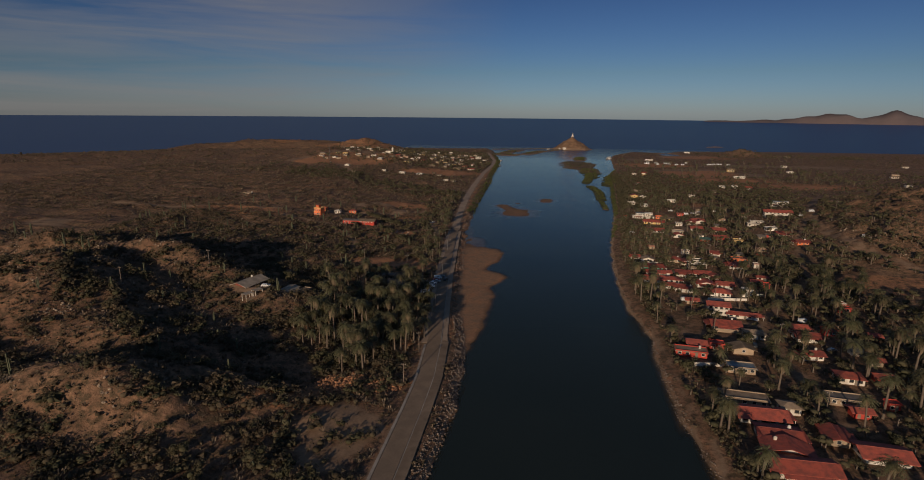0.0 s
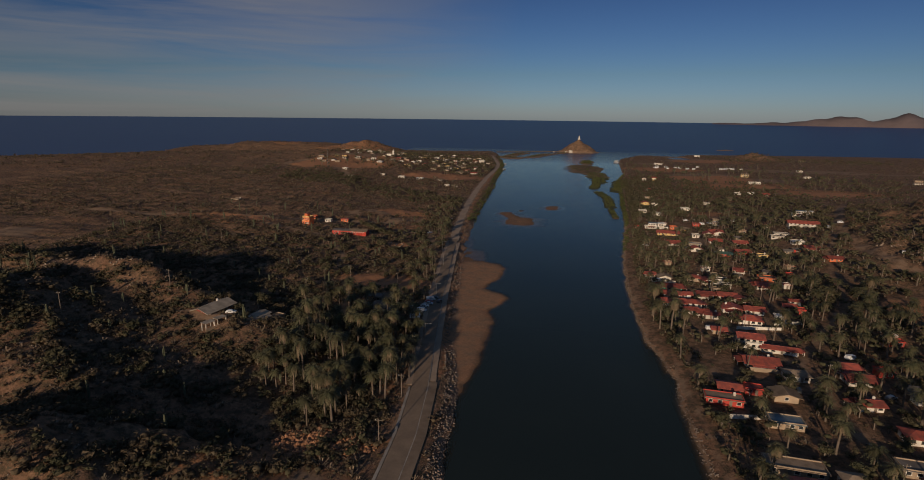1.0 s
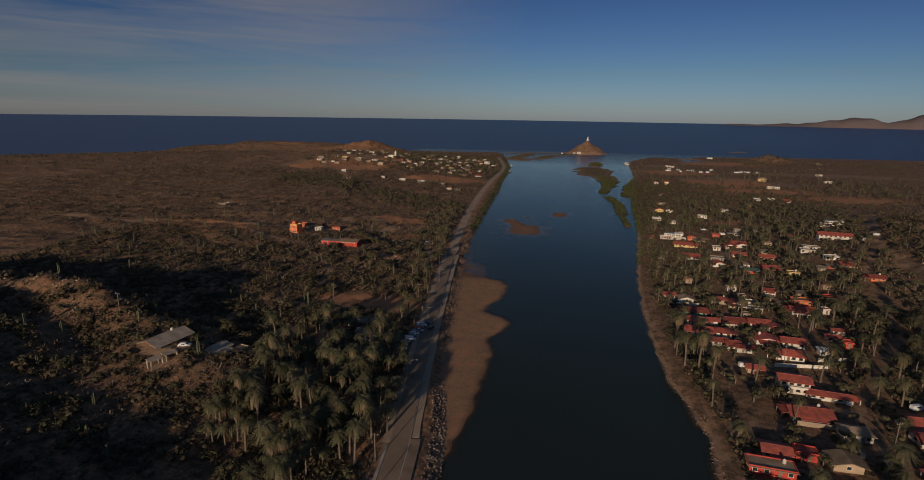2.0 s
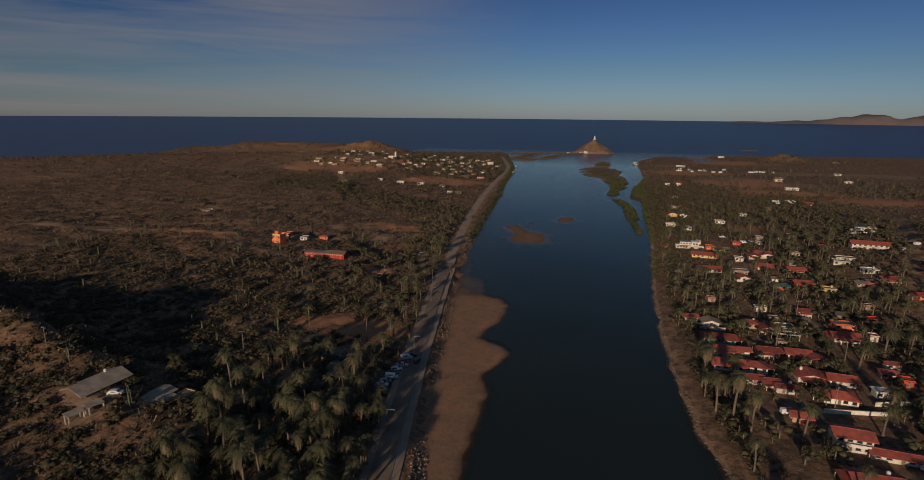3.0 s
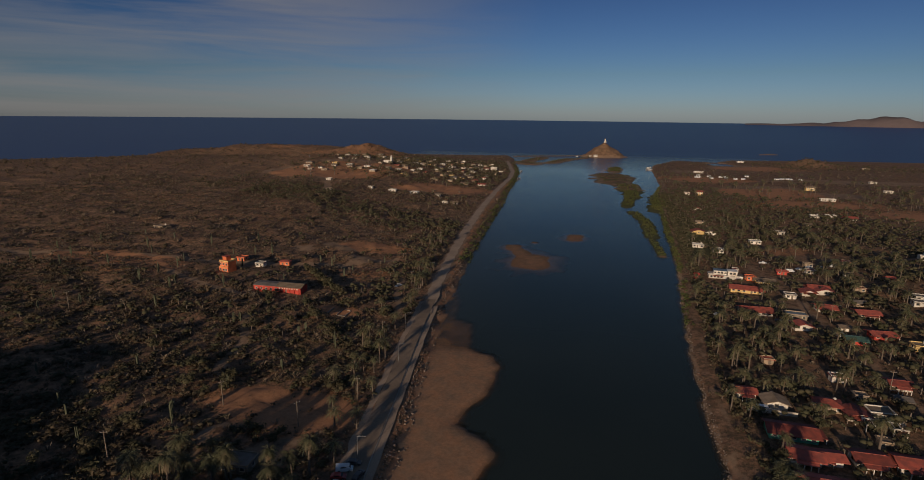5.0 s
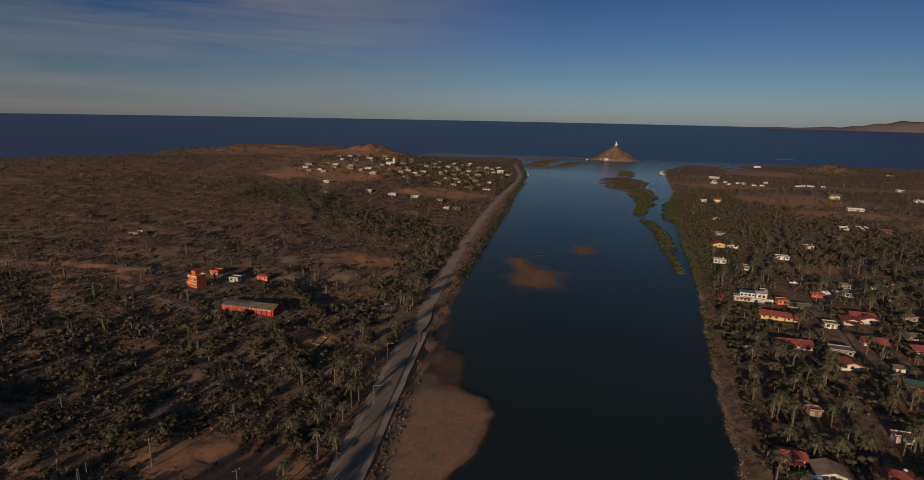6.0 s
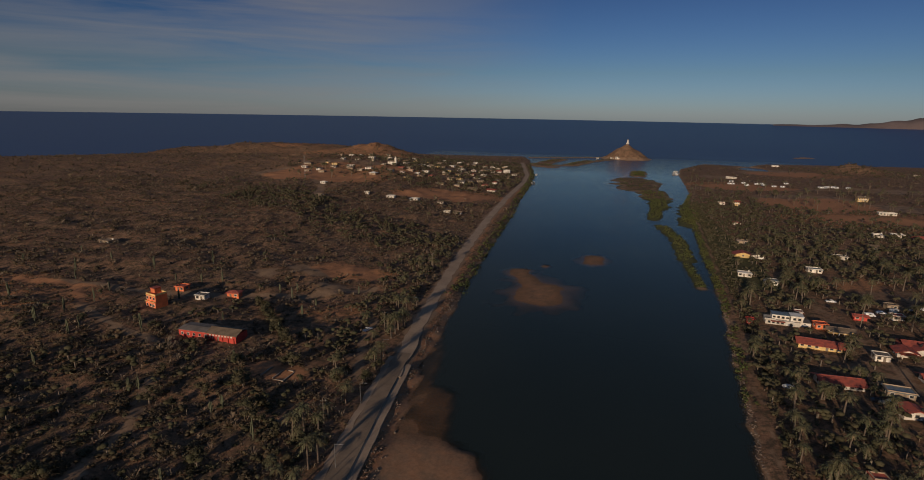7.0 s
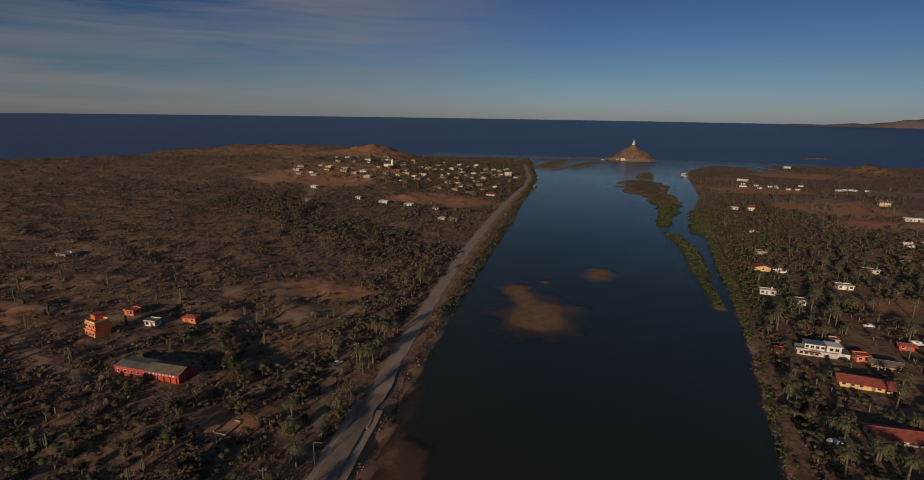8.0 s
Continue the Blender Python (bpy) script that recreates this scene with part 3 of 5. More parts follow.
        top = 18 + 60 * float(smooth(0.02, 0.35, k)) * (0.75 + 0.35 * math.sin(9 * k) * math.sin(23 * k + 1) + 0.13 * math.sin(61 * k) + 0.08 * math.sin(133 * k))
        for j in range(m):
            h = 1 - abs(j / (m - 1) * 2 - 1)
            r = 4420 + 30 * j
            z = 44 + top * h ** 0.8 * (1 + 0.15 * math.sin(47 * k + j * 2.1)) - 5
            verts.append((r * math.sin(a), 140 + r * math.cos(a), z))
    for i in range(n - 1):
        for j in range(m - 1):
            p = i * m + j
            tris += [(p, p + m, p + m + 1), (p, p + m + 1, p + 1)]
    far = surface("far brown mountain", (0.105, 0.082, 0.085), 1.0, 0.2, 60.0, second=(0.13, 0.098, 0.095))
    return tagged(new("mountains", mesh_of("mountains", verts, tris, [far])), "distant bare brown mountains across the sea", "mountains", kind="structure")


ridge_mountains()

# ---- plants: shapes ----
RNG = np.random.RandomState(7)


def ball():
    bm = bmesh.new()
    bmesh.ops.create_icosphere(bm, subdivisions=1, radius=1)
    v, f = np.array([p.co[:] for p in bm.verts]), np.array([[p.index for p in q.verts] for q in bm.faces])
    bm.free()
    return v, f


ICO = ball()


def leafy(lobes, leaves, leaf, core=0.8):
    """A clump: rounded uneven cores under a close cover of small leaf faces that lie along the clump. lobes: x, y, z, radius across, radius up."""
    vs, fs, n = [], [], 0
    for cx, cy, cz, r, rz in lobes:
        v = ICO[0] * RNG.uniform(0.8, 1.12, (len(ICO[0]), 1)) * (r * core, r * core, rz * core) + (cx, cy, cz)
        vs.append(v), fs.append(ICO[1] + n)
        n += len(v)
        d = RNG.normal(size=(leaves, 3))
        d /= np.linalg.norm(d, axis=1)[:, None]
        d[:, 2] = np.where(d[:, 2] < -0.35, -d[:, 2], d[:, 2])
        p = d * RNG.uniform(0.80, 1.10, (leaves, 1)) * (r, r, rz) + (cx, cy, cz)
        corners = []
        for _ in range(3):
            q = RNG.normal(size=(leaves, 3)) * leaf
            corners.append(p + q - 0.25 * d * (q * d).sum(1)[:, None])
        turned = (np.cross(corners[1] - corners[0], corners[2] - corners[0]) * d).sum(1) < 0
        corners[1], corners[2] = np.where(turned[:, None], corners[2], corners[1]), np.where(turned[:, None], corners[1], corners[2])
        vs.append(np.concatenate(corners, 1).reshape(-1, 3)), fs.append(np.arange(3 * leaves).reshape(-1, 3) + n)
        n += 3 * leaves
    return np.concatenate(vs), np.concatenate(fs)


def bush(lobes=2, leaves=16):
    return leafy([(RNG.normal() * 0.45 * (lobes > 1), RNG.normal() * 0.45 * (lobes > 1), RNG.uniform(0.35, 0.6), RNG.uniform(0.6, 0.9), RNG.uniform(0.5, 0.75)) for _ in range(lobes)], leaves, 0.16, 0.52)


def twiggy():
    """A bare desert shrub: thin twigs out of one foot."""
    n = 20
    a, up, far = RNG.uniform(0, 6.283, n), RNG.uniform(0.3, 1.1, n), RNG.uniform(0.3, 1.0, n)
    tip = np.stack([np.cos(a) * far, np.sin(a) * far, up], 1)
    side = np.stack([-np.sin(a), np.cos(a), 0 * a], 1) * 0.08
    v = np.stack([np.zeros((n, 3)) + side * 0.3, tip - side, tip + side], 1).reshape(-1, 3)
    return v, np.arange(3 * n).reshape(-1, 3)


def crown_of_palm(fronds, pairs, length, seed):
    """Feather fronds arching out from the top: leaflets in pairs along each rib."""
    r = np.random.RandomState(seed)
    vs, n = [], 0
    for k in range(fronds):
        a, rise = k * 2.39996 + r.uniform(-0.2, 0.2), r.uniform(-0.7, 1.35)
        size = length * r.uniform(0.85, 1.1)
        out, side = np.array([math.cos(a), math.sin(a), 0]), np.array([-math.sin(a), math.cos(a), 0])
        u = np.linspace(0.0, 1, pairs + 1)
        rib = out * (size * u * math.cos(rise * 0.6))[:, None] + np.array([0, 0, 1]) * (size * (math.sin(rise) * u - (0.62 + 0.25 * rise) * u * u))[:, None]
        for j in range(pairs):
            wide = size * 0.185 * math.sin(math.pi * min(0.96, 0.16 + 0.8 * j / pairs))
            for s in (-1, 1):
                tip = rib[j + 1] + side * s * wide + out * size * 0.06 - np.array([0, 0, wide * 0.45])
                vs += [rib[j], rib[j] + 0.62 * (rib[j + 1] - rib[j]), tip]
    v = np.array(vs)
    return v, np.arange(len(v)).reshape(-1, 3)


def skirt_of_palm(count, length, seed):
    r = np.random.RandomState(seed)
    vs = []
    for k in range(count):
        a = k * 2.39996
        out, side = np.array([math.cos(a), math.sin(a), 0]), np.array([-math.sin(a), math.cos(a), 0])
        l = length * r.uniform(0.6, 1.1)
        mid, tip = out * 0.55 * l * 0.6 + (0, 0, -0.25 * l), out * 0.38 * l + (0, 0, -l)
        w = side * 0.22 * l * 0.6
        vs += [(0, 0, 0.1), mid - w, mid + w, mid - w, tip, mid + w]
    v = np.array(vs, float)
    return v, np.arange(len(v)).reshape(-1, 3)


def trunk_of_palm(tall, r0, r1, lean, sides=7, rings=6):
    vs, fs = [], []
    for i in range(rings):
        k = i / (rings - 1)
        for s in range(sides):
            a = 2 * math.pi * s / sides
            r = r0 + (r1 - r0) * k + (0.18 * r0 if i == 0 else 0)
            vs.append((math.cos(a) * r + lean * k * k, math.sin(a) * r, tall * k - (0.4 if i == 0 else 0)))
    for i in range(rings - 1):
        for s in range(sides):
            p, q = i * sides + s, i * sides + (s + 1) % sides
            fs += [(p, q, q + sides), (p, q + sides, p + sides)]
    return np.array(vs, float), np.array(fs)


def scatter(name, shapes, mats, x, y, size, tall, label, category, sink=0.1, pick=None, soft=True):
    """One object of many small plants: shape by shape, each turned and scaled; shapes are (verts, tris, material index per tri)."""
    z = lay(x, y)
    turn = RNG.uniform(0, 6.283, len(x))
    which = RNG.randint(0, len(shapes), len(x)) if pick is None else pick
    vs, fs, ms, n = [], [], [], 0
    for k, (v, f, m) in enumerate(shapes):
        at = np.nonzero(which == k)[0]
        if not len(at):
            continue
        c, s = np.cos(turn[at])[:, None], np.sin(turn[at])[:, None]
        px = (v[None, :, 0] * c - v[None, :, 1] * s) * size[at][:, None] + x[at][:, None]
        py = (v[None, :, 0] * s + v[None, :, 1] * c) * size[at][:, None] + y[at][:, None]
        pz = v[None, :, 2] * tall[at][:, None] + (z[at] - sink)[:, None]
        vs.append(np.stack([px, py, pz], 2).reshape(-1, 3))
        fs.append((f[None] + (np.arange(len(at)) * len(v))[:, None, None] + n).reshape(-1, 3))
        ms.append(np.tile(np.broadcast_to(m, len(f)), len(at)))
        n += len(at) * len(v)
    me = mesh_of(name, np.concatenate(vs), np.concatenate(fs), mats, np.concatenate(ms))
    me.polygons.foreach_set("use_smooth", np.full(len(me.polygons), soft))
    return tagged(new(name, me), label, category, kind="stuff")


HOUSE_SPOTS = []


def clear_of_houses(x, y, room):
    ok = np.ones(len(x), bool)
    for hx, hy, r in HOUSE_SPOTS:
        ok &= np.hypot(x - hx, y - hy) > r * room
    return ok


def open_fronts(x, y, front):
    """False in the yard before each house, that many metres deep, for most of its width."""
    ok = np.ones(len(x), bool)
    for hx, hy, r in HOUSE_SPOTS if front else ():
        ok &= (np.abs(x - hx) > 0.85 * r) | (y > hy) | (y < hy - r - front)
    return ok


def spots(n, x0, x1, y0, y1, density, seed, room=1.0, least=1.0, front=0.0):
    """Random places on land, kept by the density function (0 to 1), off tracks and houses."""
    r = np.random.RandomState(seed)
    x, y = r.uniform(x0, x1, n), r.uniform(y0, y1, n)
    keep = (lay(x, y) > least) & (r.uniform(0, 1, n) < density(x, y)) & (near_track(x, y) < 0.3) & (x > -1.3 * y - 20) & (x < 0.66 * y + 20)
    x, y = x[keep], y[keep]
    ok = clear_of_houses(x, y, room) & open_fronts(x, y, front)
    return x[ok], y[ok]

# ---- houses ----
LOOKS = {"red": "red-tiled", "tan": "tan-roofed", "grey": "grey flat-roofed", "metal": "sheet-metal-roofed", "white": "white-roofed", "pale": "pale sheet-roofed", "green": "green-roofed"}
PAINT = {"white": "white-walled", "tan": "sand-coloured", "redw": "red-walled", "redw_shaded": "shade-darkened red-walled", "orange": "orange-walled", "yellow": "yellow-walled", "green": "green-walled"}
HOUSE_RNG = random.Random(5)


def gable_roof(w, d, rise, over, thick=0.18):
    """Two slopes with thickness, ridge along x; base at z = 0."""
    bm = bmesh.new()
    half, run = w / 2 + over, d / 2 + over
    drop = over * rise / (d / 2)
    prof = [(-run, -drop), (0, rise), (run, -drop), (run, -drop - thick), (0, rise - thick * 1.2), (-run, -drop - thick)]
    ends = [[bm.verts.new((x, yy, zz + thick)) for yy, zz in prof] for x in (-half, half)]
    for k in range(6):
        bm.faces.new((ends[0][k], ends[0][(k + 1) % 6], ends[1][(k + 1) % 6], ends[1][k]))
    for e, order in ((ends[0], 1), (ends[1], -1)):
        bm.faces.new([e[i] for i in (0, 1, 4, 5)][::order])
        bm.faces.new([e[i] for i in (1, 2, 3, 4)][::order])
    bmesh.ops.recalc_face_normals(bm, faces=bm.faces)
    return bm


def hip_roof(w, d, rise, over, thick=0.2):
    bm = bmesh.new()
    a, b = w / 2 + over, d / 2 + over
    ridge = max(0.2, a - b)
    low = [bm.verts.new(p) for p in ((-a, -b, 0), (a, -b, 0), (a, b, 0), (-a, b, 0))]
    eave = [bm.verts.new((p.co.x, p.co.y, thick)) for p in low]
    r0, r1 = bm.verts.new((-ridge, 0, rise + thick)), bm.verts.new((ridge, 0, rise + thick))
    bm.faces.new(low[::-1])
    for k in range(4):
        bm.faces.new((low[k], low[(k + 1) % 4], eave[(k + 1) % 4], eave[k]))
    bm.faces.new((eave[0], eave[1], r1, r0))
    bm.faces.new((eave[1], eave[2], r1))
    bm.faces.new((eave[2], eave[3], r0, r1))
    bm.faces.new((eave[3], eave[0], r0))
    bmesh.ops.recalc_face_normals(bm, faces=bm.faces)
    return bm


def walls_of(w, d, h, rise):
    """The body of a house, with gable ends when rise > 0, standing 0.6 m into the ground."""
    bm = bmesh.new()
    prof = [(-d / 2, -0.6), (d / 2, -0.6), (d / 2, h)] + ([(0, h + rise)] if rise else []) + [(-d / 2, h)]
    ends = [[bm.verts.new((x, yy, zz)) for yy, zz in prof] for x in (-w / 2, w / 2)]
    n = len(prof)
    for k in range(n):
        bm.faces.new((ends[0][k], ends[0][(k + 1) % n], ends[1][(k + 1) % n], ends[1][k]))
    bm.faces.new(ends[0][::-1])
    bm.faces.new(ends[1])
    bmesh.ops.recalc_face_normals(bm, faces=bm.faces)
    return bm


def ring(x, y, z, w, h, bar=0.12, deep=0.14):
    """A window or door frame in the xz plane, with a sill."""
    return boxes((x - w / 2, y, z, bar, deep, h), (x + w / 2, y, z, bar, deep, h), (x, y, z + h - bar, w, deep, bar), (x, y - 0.05, z - 0.08, w + 0.35, deep + 0.12, 0.1))


def opening(parent, x, y, z, w, h, wall, turn_z=0.0):
    frame_part = part("window", ring(0, 0, 0, w, h), wall, parent)
    frame_part.matrix_basis = pose(x, y, z, 0, 0, turn_z)
    part("pane", boxes((0, 0.0, 0.05, w - 0.1, 0.08, h - 0.12)), GLASS, frame_part)


def house(front_x, front_y, w, d, kind, roof, wall, turn_z=None, far=False):
    """A house whose front wall stands at front_x, front_y; the front looks up the river, towards -y."""
    r = HOUSE_RNG
    free = turn_z is None
    turn_z = r.uniform(-9, 5) if free else turn_z
    if free and not far:
        w, d = 0.98 * w, 0.84 * d
    x, y = front_x, front_y + d / 2
    z = min(ground_at(x + sx * w * 0.4, y + sy * d * 0.4) for sx in (-1, 1) for sy in (-1, 1)) + 0.15
    HOUSE_SPOTS.append((x, y, 0.5 * math.hypot(w, d)))
    if kind == "gable" and w < 12.5 and not far and free and r.random() < 0.18:
        # ridge along the river, a gable end to the front
        w, d, turn_z = d, w, turn_z + r.choice((90, -90))
    storeys = 2 if kind == "two" else 1
    ob = thing("house", x, y, z, turn_z)
    h = (2.1 if storeys == 1 else 4.6) + r.uniform(0, 0.3)
    pitched = kind in ("gable", "two") and roof not in ("white",)
    rise = d / 2 * r.uniform(0.26, 0.36) if pitched else 0
    part("wall", walls_of(w, d, h, rise), WALLS[wall], ob)
    if pitched:
        top = part("roof", gable_roof(w, d, rise, r.uniform(0.85, 1.3)), ROOFS[roof], ob)
        top.location.z = h
        cap = part("ridge", tubes((-w / 2, 0, 0, 0.14, 0.14, w, 6, (0, 90, 0))), ROOFS[roof], top)
        cap.location.z = rise + 0.12
    elif kind == "hip":
        top = part("roof", hip_roof(w, d, min(w, d) / 2 * 0.42, 0.6), ROOFS[roof], ob)
        top.location.z = h
    else:
        top = part("roof", boxes((0, 0, 0, w + 1.0, d + 1.2, 0.16)), ROOFS[roof], ob)
        top.location.z = h
        part("parapet", boxes((0, -d / 2 - 0.1, 0.16, w + 0.5, 0.2, 0.35), (0, d / 2 + 0.1, 0.16, w + 0.5, 0.2, 0.35), (-w / 2 - 0.1, 0, 0.16, 0.2, d, 0.35),
                              (w / 2 + 0.1, 0, 0.16, 0.2, d, 0.35)), WALLS[wall], top)
    front = -d / 2 - 0.02
    door_x = r.uniform(-0.2, 0.2) * w
    door = part("door", boxes((door_x, front, 0, 0.95, 0.12, 2.0)), WOOD, ob)
    if not far:
        part("handle", boxes((door_x + 0.35, front - 0.09, 1.0, 0.12, 0.06, 0.05)), STEEL, door)
    for level in range(storeys):
        n = 1 if far else max(1, int(w / 3.2))
        for k in range(n + 1):
            px = -w / 2 + (k + 0.5) * w / (n + 1)
            if abs(px - door_x) > 1.3 or level:
                opening(ob, px, front, 2.5 * level + 0.85, min(1.3, w / (n + 1) * 0.6), 1.15, WALLS["white"] if wall != "white" else WOOD)
        if not far and d > 4:
            for s in (-1, 1):
                opening(ob, s * (w / 2 + 0.02), 0, 2.5 * level + 0.85, 1.2, 1.15, WALLS["white"] if wall != "white" else WOOD, 90)
    if not far and kind == "gable" and w > 6 and r.random() < 0.7:
        deep = 2.6
        shed = boxes((0, 0, 0, w * 0.72, deep, 0.14))
        porch = part("porch_roof", shed, ROOFS[roof], ob)
        porch.matrix_basis = pose(0, front - deep / 2, h - 0.45, 9, 0, 0)
        for k in range(4):
            part("post", boxes((w * 0.33 * (k / 1.5 - 1), front - deep + 0.2, -0.4, 0.22, 0.22, h - 0.2)), WALLS["white"], ob)
    if not far and free and roof == "red" and kind in ("gable", "hip") and r.random() < 0.6:
        # a tiled lean-to on posts along one end
        side, wide = r.choice((-1, 1)), r.uniform(2.4, 3.6)
        shed = part("lean_to_roof", boxes((0, 0, 0, wide, d * r.uniform(0.7, 1.0), 0.14)), ROOFS[roof], ob)
        shed.matrix_basis = pose(side * (w / 2 + wide / 2 - 0.1), 0, h - 0.35, 0, side * 9, 0)
        for s in (-1, 1):
            part("post", boxes((side * (w / 2 + wide - 0.4), s * d * 0.32, -0.5, 0.2, 0.2, h - 0.1)), WALLS["white"], ob)
    if not far and kind == "two":
        slab = part("balcony", boxes((0, front - 0.7, 2.4, w * 0.8, 1.4, 0.16)), WALLS["white"], ob)
        part("railing", boxes((0, front - 1.35, 2.56, w * 0.8, 0.08, 0.8)), WALLS["white"], slab)
        for s in (-1, 1):
            part("post", boxes((s * w * 0.38, front - 1.3, -0.4, 0.26, 0.26, 2.8)), WALLS["white"], ob)
    if not far and r.random() < 0.3:
        tank = part("water_tank", tubes((w * 0.3, d * 0.25, 0, 0.5, 0.5, 1.1, 12), (w * 0.3, d * 0.25, 1.1, 0.5, 0.15, 0.25, 12)), TYRE if r.random() < 0.6 else WALLS["white"], ob)
        tank.location.z = h + (rise * 0.45 if pitched else 0.15)
    shape = {"gable": "single-storey gabled", "hip": "single-storey hip-roofed", "flat": "low", "two": "two-storey"}[kind]
    return tagged(ob, f"{PAINT[wall]} {shape} house, {LOOKS[roof]}, among palms" if not far else f"small {PAINT[wall]} village house, {LOOKS[roof]}, in dry scrub",
                  "house", "houses on the river bank" if not far else "houses of the village")


house(69.9, 166.8, 13.9, 8.5, "gable", "red", "white")
house(71.2, 155.7, 11.6, 8.5, "gable", "red", "white")
house(70.8, 148.8, 12.2, 6.3, "gable", "red", "white")
house(71.1, 139.6, 17.6, 8.5, "gable", "red", "white")
house(81.0, 174.3, 6.0, 5.5, "hip", "tan", "white")
house(67.8, 177.9, 15.2, 6.0, "flat", "tan", "tan")
house(111.5, 200.2, 8.7, 7.2, "hip", "red", "white")
house(97.1, 150.5, 12.0, 8.5, "gable", "red", "white")
house(88.0, 158.5, 7.0, 6.0, "gable", "red", "tan", 84)
house(102.1, 183.2, 10.9, 6.0, "flat", "grey", "tan")
house(74.5, 202.4, 9.9, 6.0, "flat", "metal", "tan")
house(83.4, 265.8, 9.8, 7.9, "two", "red", "white")
house(93.8, 262.3, 13.8, 4.0, "gable", "red", "white")
house(81.6, 246.8, 11.8, 8.5, "gable", "red", "white")
house(91.0, 237.5, 8.3, 6.9, "hip", "tan", "white")
house(63.2, 223.0, 7.1, 6.2, "gable", "red", "white")
house(59.0, 214.2, 12.2, 6.0, "flat", "tan", "redw")
house(80.7, 220.5, 7.8, 6.0, "gable", "tan", "tan")
house(108.5, 302.1, 4.5, 4.6, "flat", "white", "white")
house(64.6, 359.5, 7.1, 6.2, "gable", "tan", "white")
house(112.4, 248.1, 7.1, 6.2, "gable", "red", "white")
house(112.4, 237.8, 9.1, 7.4, "gable", "red", "white")
house(106.5, 219.3, 7.7, 6.0, "gable", "red", "white")
house(177.6, 405.9, 7.5, 6.5, "gable", "red", "orange")
house(197.3, 505.1, 21.8, 8.5, "two", "red", "white")
house(172.2, 480.5, 10.7, 6.0, "flat", "grey", "white")
house(63.8, 340.5, 13.8, 8.5, "gable", "red", "green")
house(63.1, 328.5, 8.1, 6.8, "gable", "red", "white")
house(70.1, 329.6, 5.4, 5.1, "gable", "red", "white")
house(80.6, 330.4, 8.3, 6.9, "gable", "red", "white")
house(61.2, 314.0, 11.3, 8.5, "gable", "red", "white")
house(70.7, 314.1, 8.9, 7.3, "hip", "red", "white")
house(67.5, 304.3, 6.2, 5.6, "gable", "red", "white")
house(72.4, 302.7, 4.9, 4.0, "gable", "red", "white")
house(76.2, 299.2, 6.1, 4.0, "gable", "red", "white")
house(91.9, 330.3, 8.7, 7.2, "gable", "red", "white")
house(97.2, 326.3, 5.5, 4.0, "gable", "red", "white")
house(88.5, 309.7, 9.1, 7.4, "gable", "red", "white")
house(98.8, 308.8, 8.8, 7.3, "gable", "red", "white")
house(92.4, 294.5, 10.6, 8.4, "hip", "red", "white")
house(88.6, 357.1, 6.4, 6.5, "gable", "red", "white")
house(96.6, 360.1, 7.4, 5.5, "flat", "tan", "white")
house(81.8, 361.5, 8.2, 6.9, "hip", "red", "tan")
house(56.6, 365.5, 6.2, 5.6, "gable", "red", "white")
house(116.3, 423.3, 6.6, 5.9, "gable", "green", "redw")
house(129.3, 430.0, 8.4, 7.0, "gable", "red", "redw")
house(139.0, 419.9, 6.0, 5.5, "flat", "tan", "yellow")
house(123.9, 366.4, 9.3, 6.0, "flat", "grey", "orange")
house(118.4, 351.4, 10.5, 8.3, "gable", "red", "white")
house(128.8, 497.2, 9.3, 7.6, "gable", "red", "white")
house(119.9, 464.2, 8.2, 6.9, "gable", "red", "white")
house(135.6, 457.3, 9.2, 7.5, "gable", "red", "tan")
house(113.0, 382.4, 6.2, 5.6, "gable", "red", "white")
house(175.6, 434.7, 9.5, 7.7, "gable", "red", "tan")
house(166.8, 472.6, 9.0, 6.0, "flat", "grey", "white")
house(172.8, 450.8, 8.1, 6.0, "flat", "white", "white")
house(98.9, 516.5, 5.2, 5.0, "flat", "red", "orange")
house(105.2, 512.0, 10.3, 4.0, "gable", "tan", "yellow")
house(90.1, 490.2, 16.6, 8.5, "gable", "red", "yellow")
house(84.8, 454.0, 14.6, 8.5, "gable", "red", "white")
house(110.0, 483.5, 5.5, 5.2, "flat", "grey", "white")
house(121.1, 489.4, 6.6, 5.9, "gable", "red", "white")
house(130.2, 492.7, 8.5, 4.0, "gable", "red", "white")
house(102.3, 451.2, 8.7, 6.0, "flat", "metal", "tan")
house(99.8, 436.7, 7.6, 6.5, "gable", "red", "white")
house(104.7, 698.5, 7.7, 6.0, "flat", "grey", "tan")
house(95.1, 652.5, 10.9, 8.5, "gable", "red", "yellow")
house(104.2, 650.7, 8.0, 6.8, "gable", "tan", "white")
house(84.9, 600.7, 7.8, 6.0, "flat", "white", "white")
house(96.2, 586.8, 7.3, 6.0, "flat", "metal", "white")
house(130.9, 622.7, 8.2, 6.0, "flat", "metal", "white")
house(160.7, 664.8, 8.9, 6.0, "flat", "grey", "white")
house(142.9, 900.9, 7.1, 6.2, "two", "red", "yellow")
house(127.7, 903.7, 7.5, 6.0, "flat", "red", "white")
house(116.8, 782.2, 5.0, 4.9, "hip", "red", "white")
house(295.7, 974.3, 11.1, 8.5, "two", "tan", "yellow")
house(334.7, 1469.4, 13.5, 6.0, "flat", "white", "white")
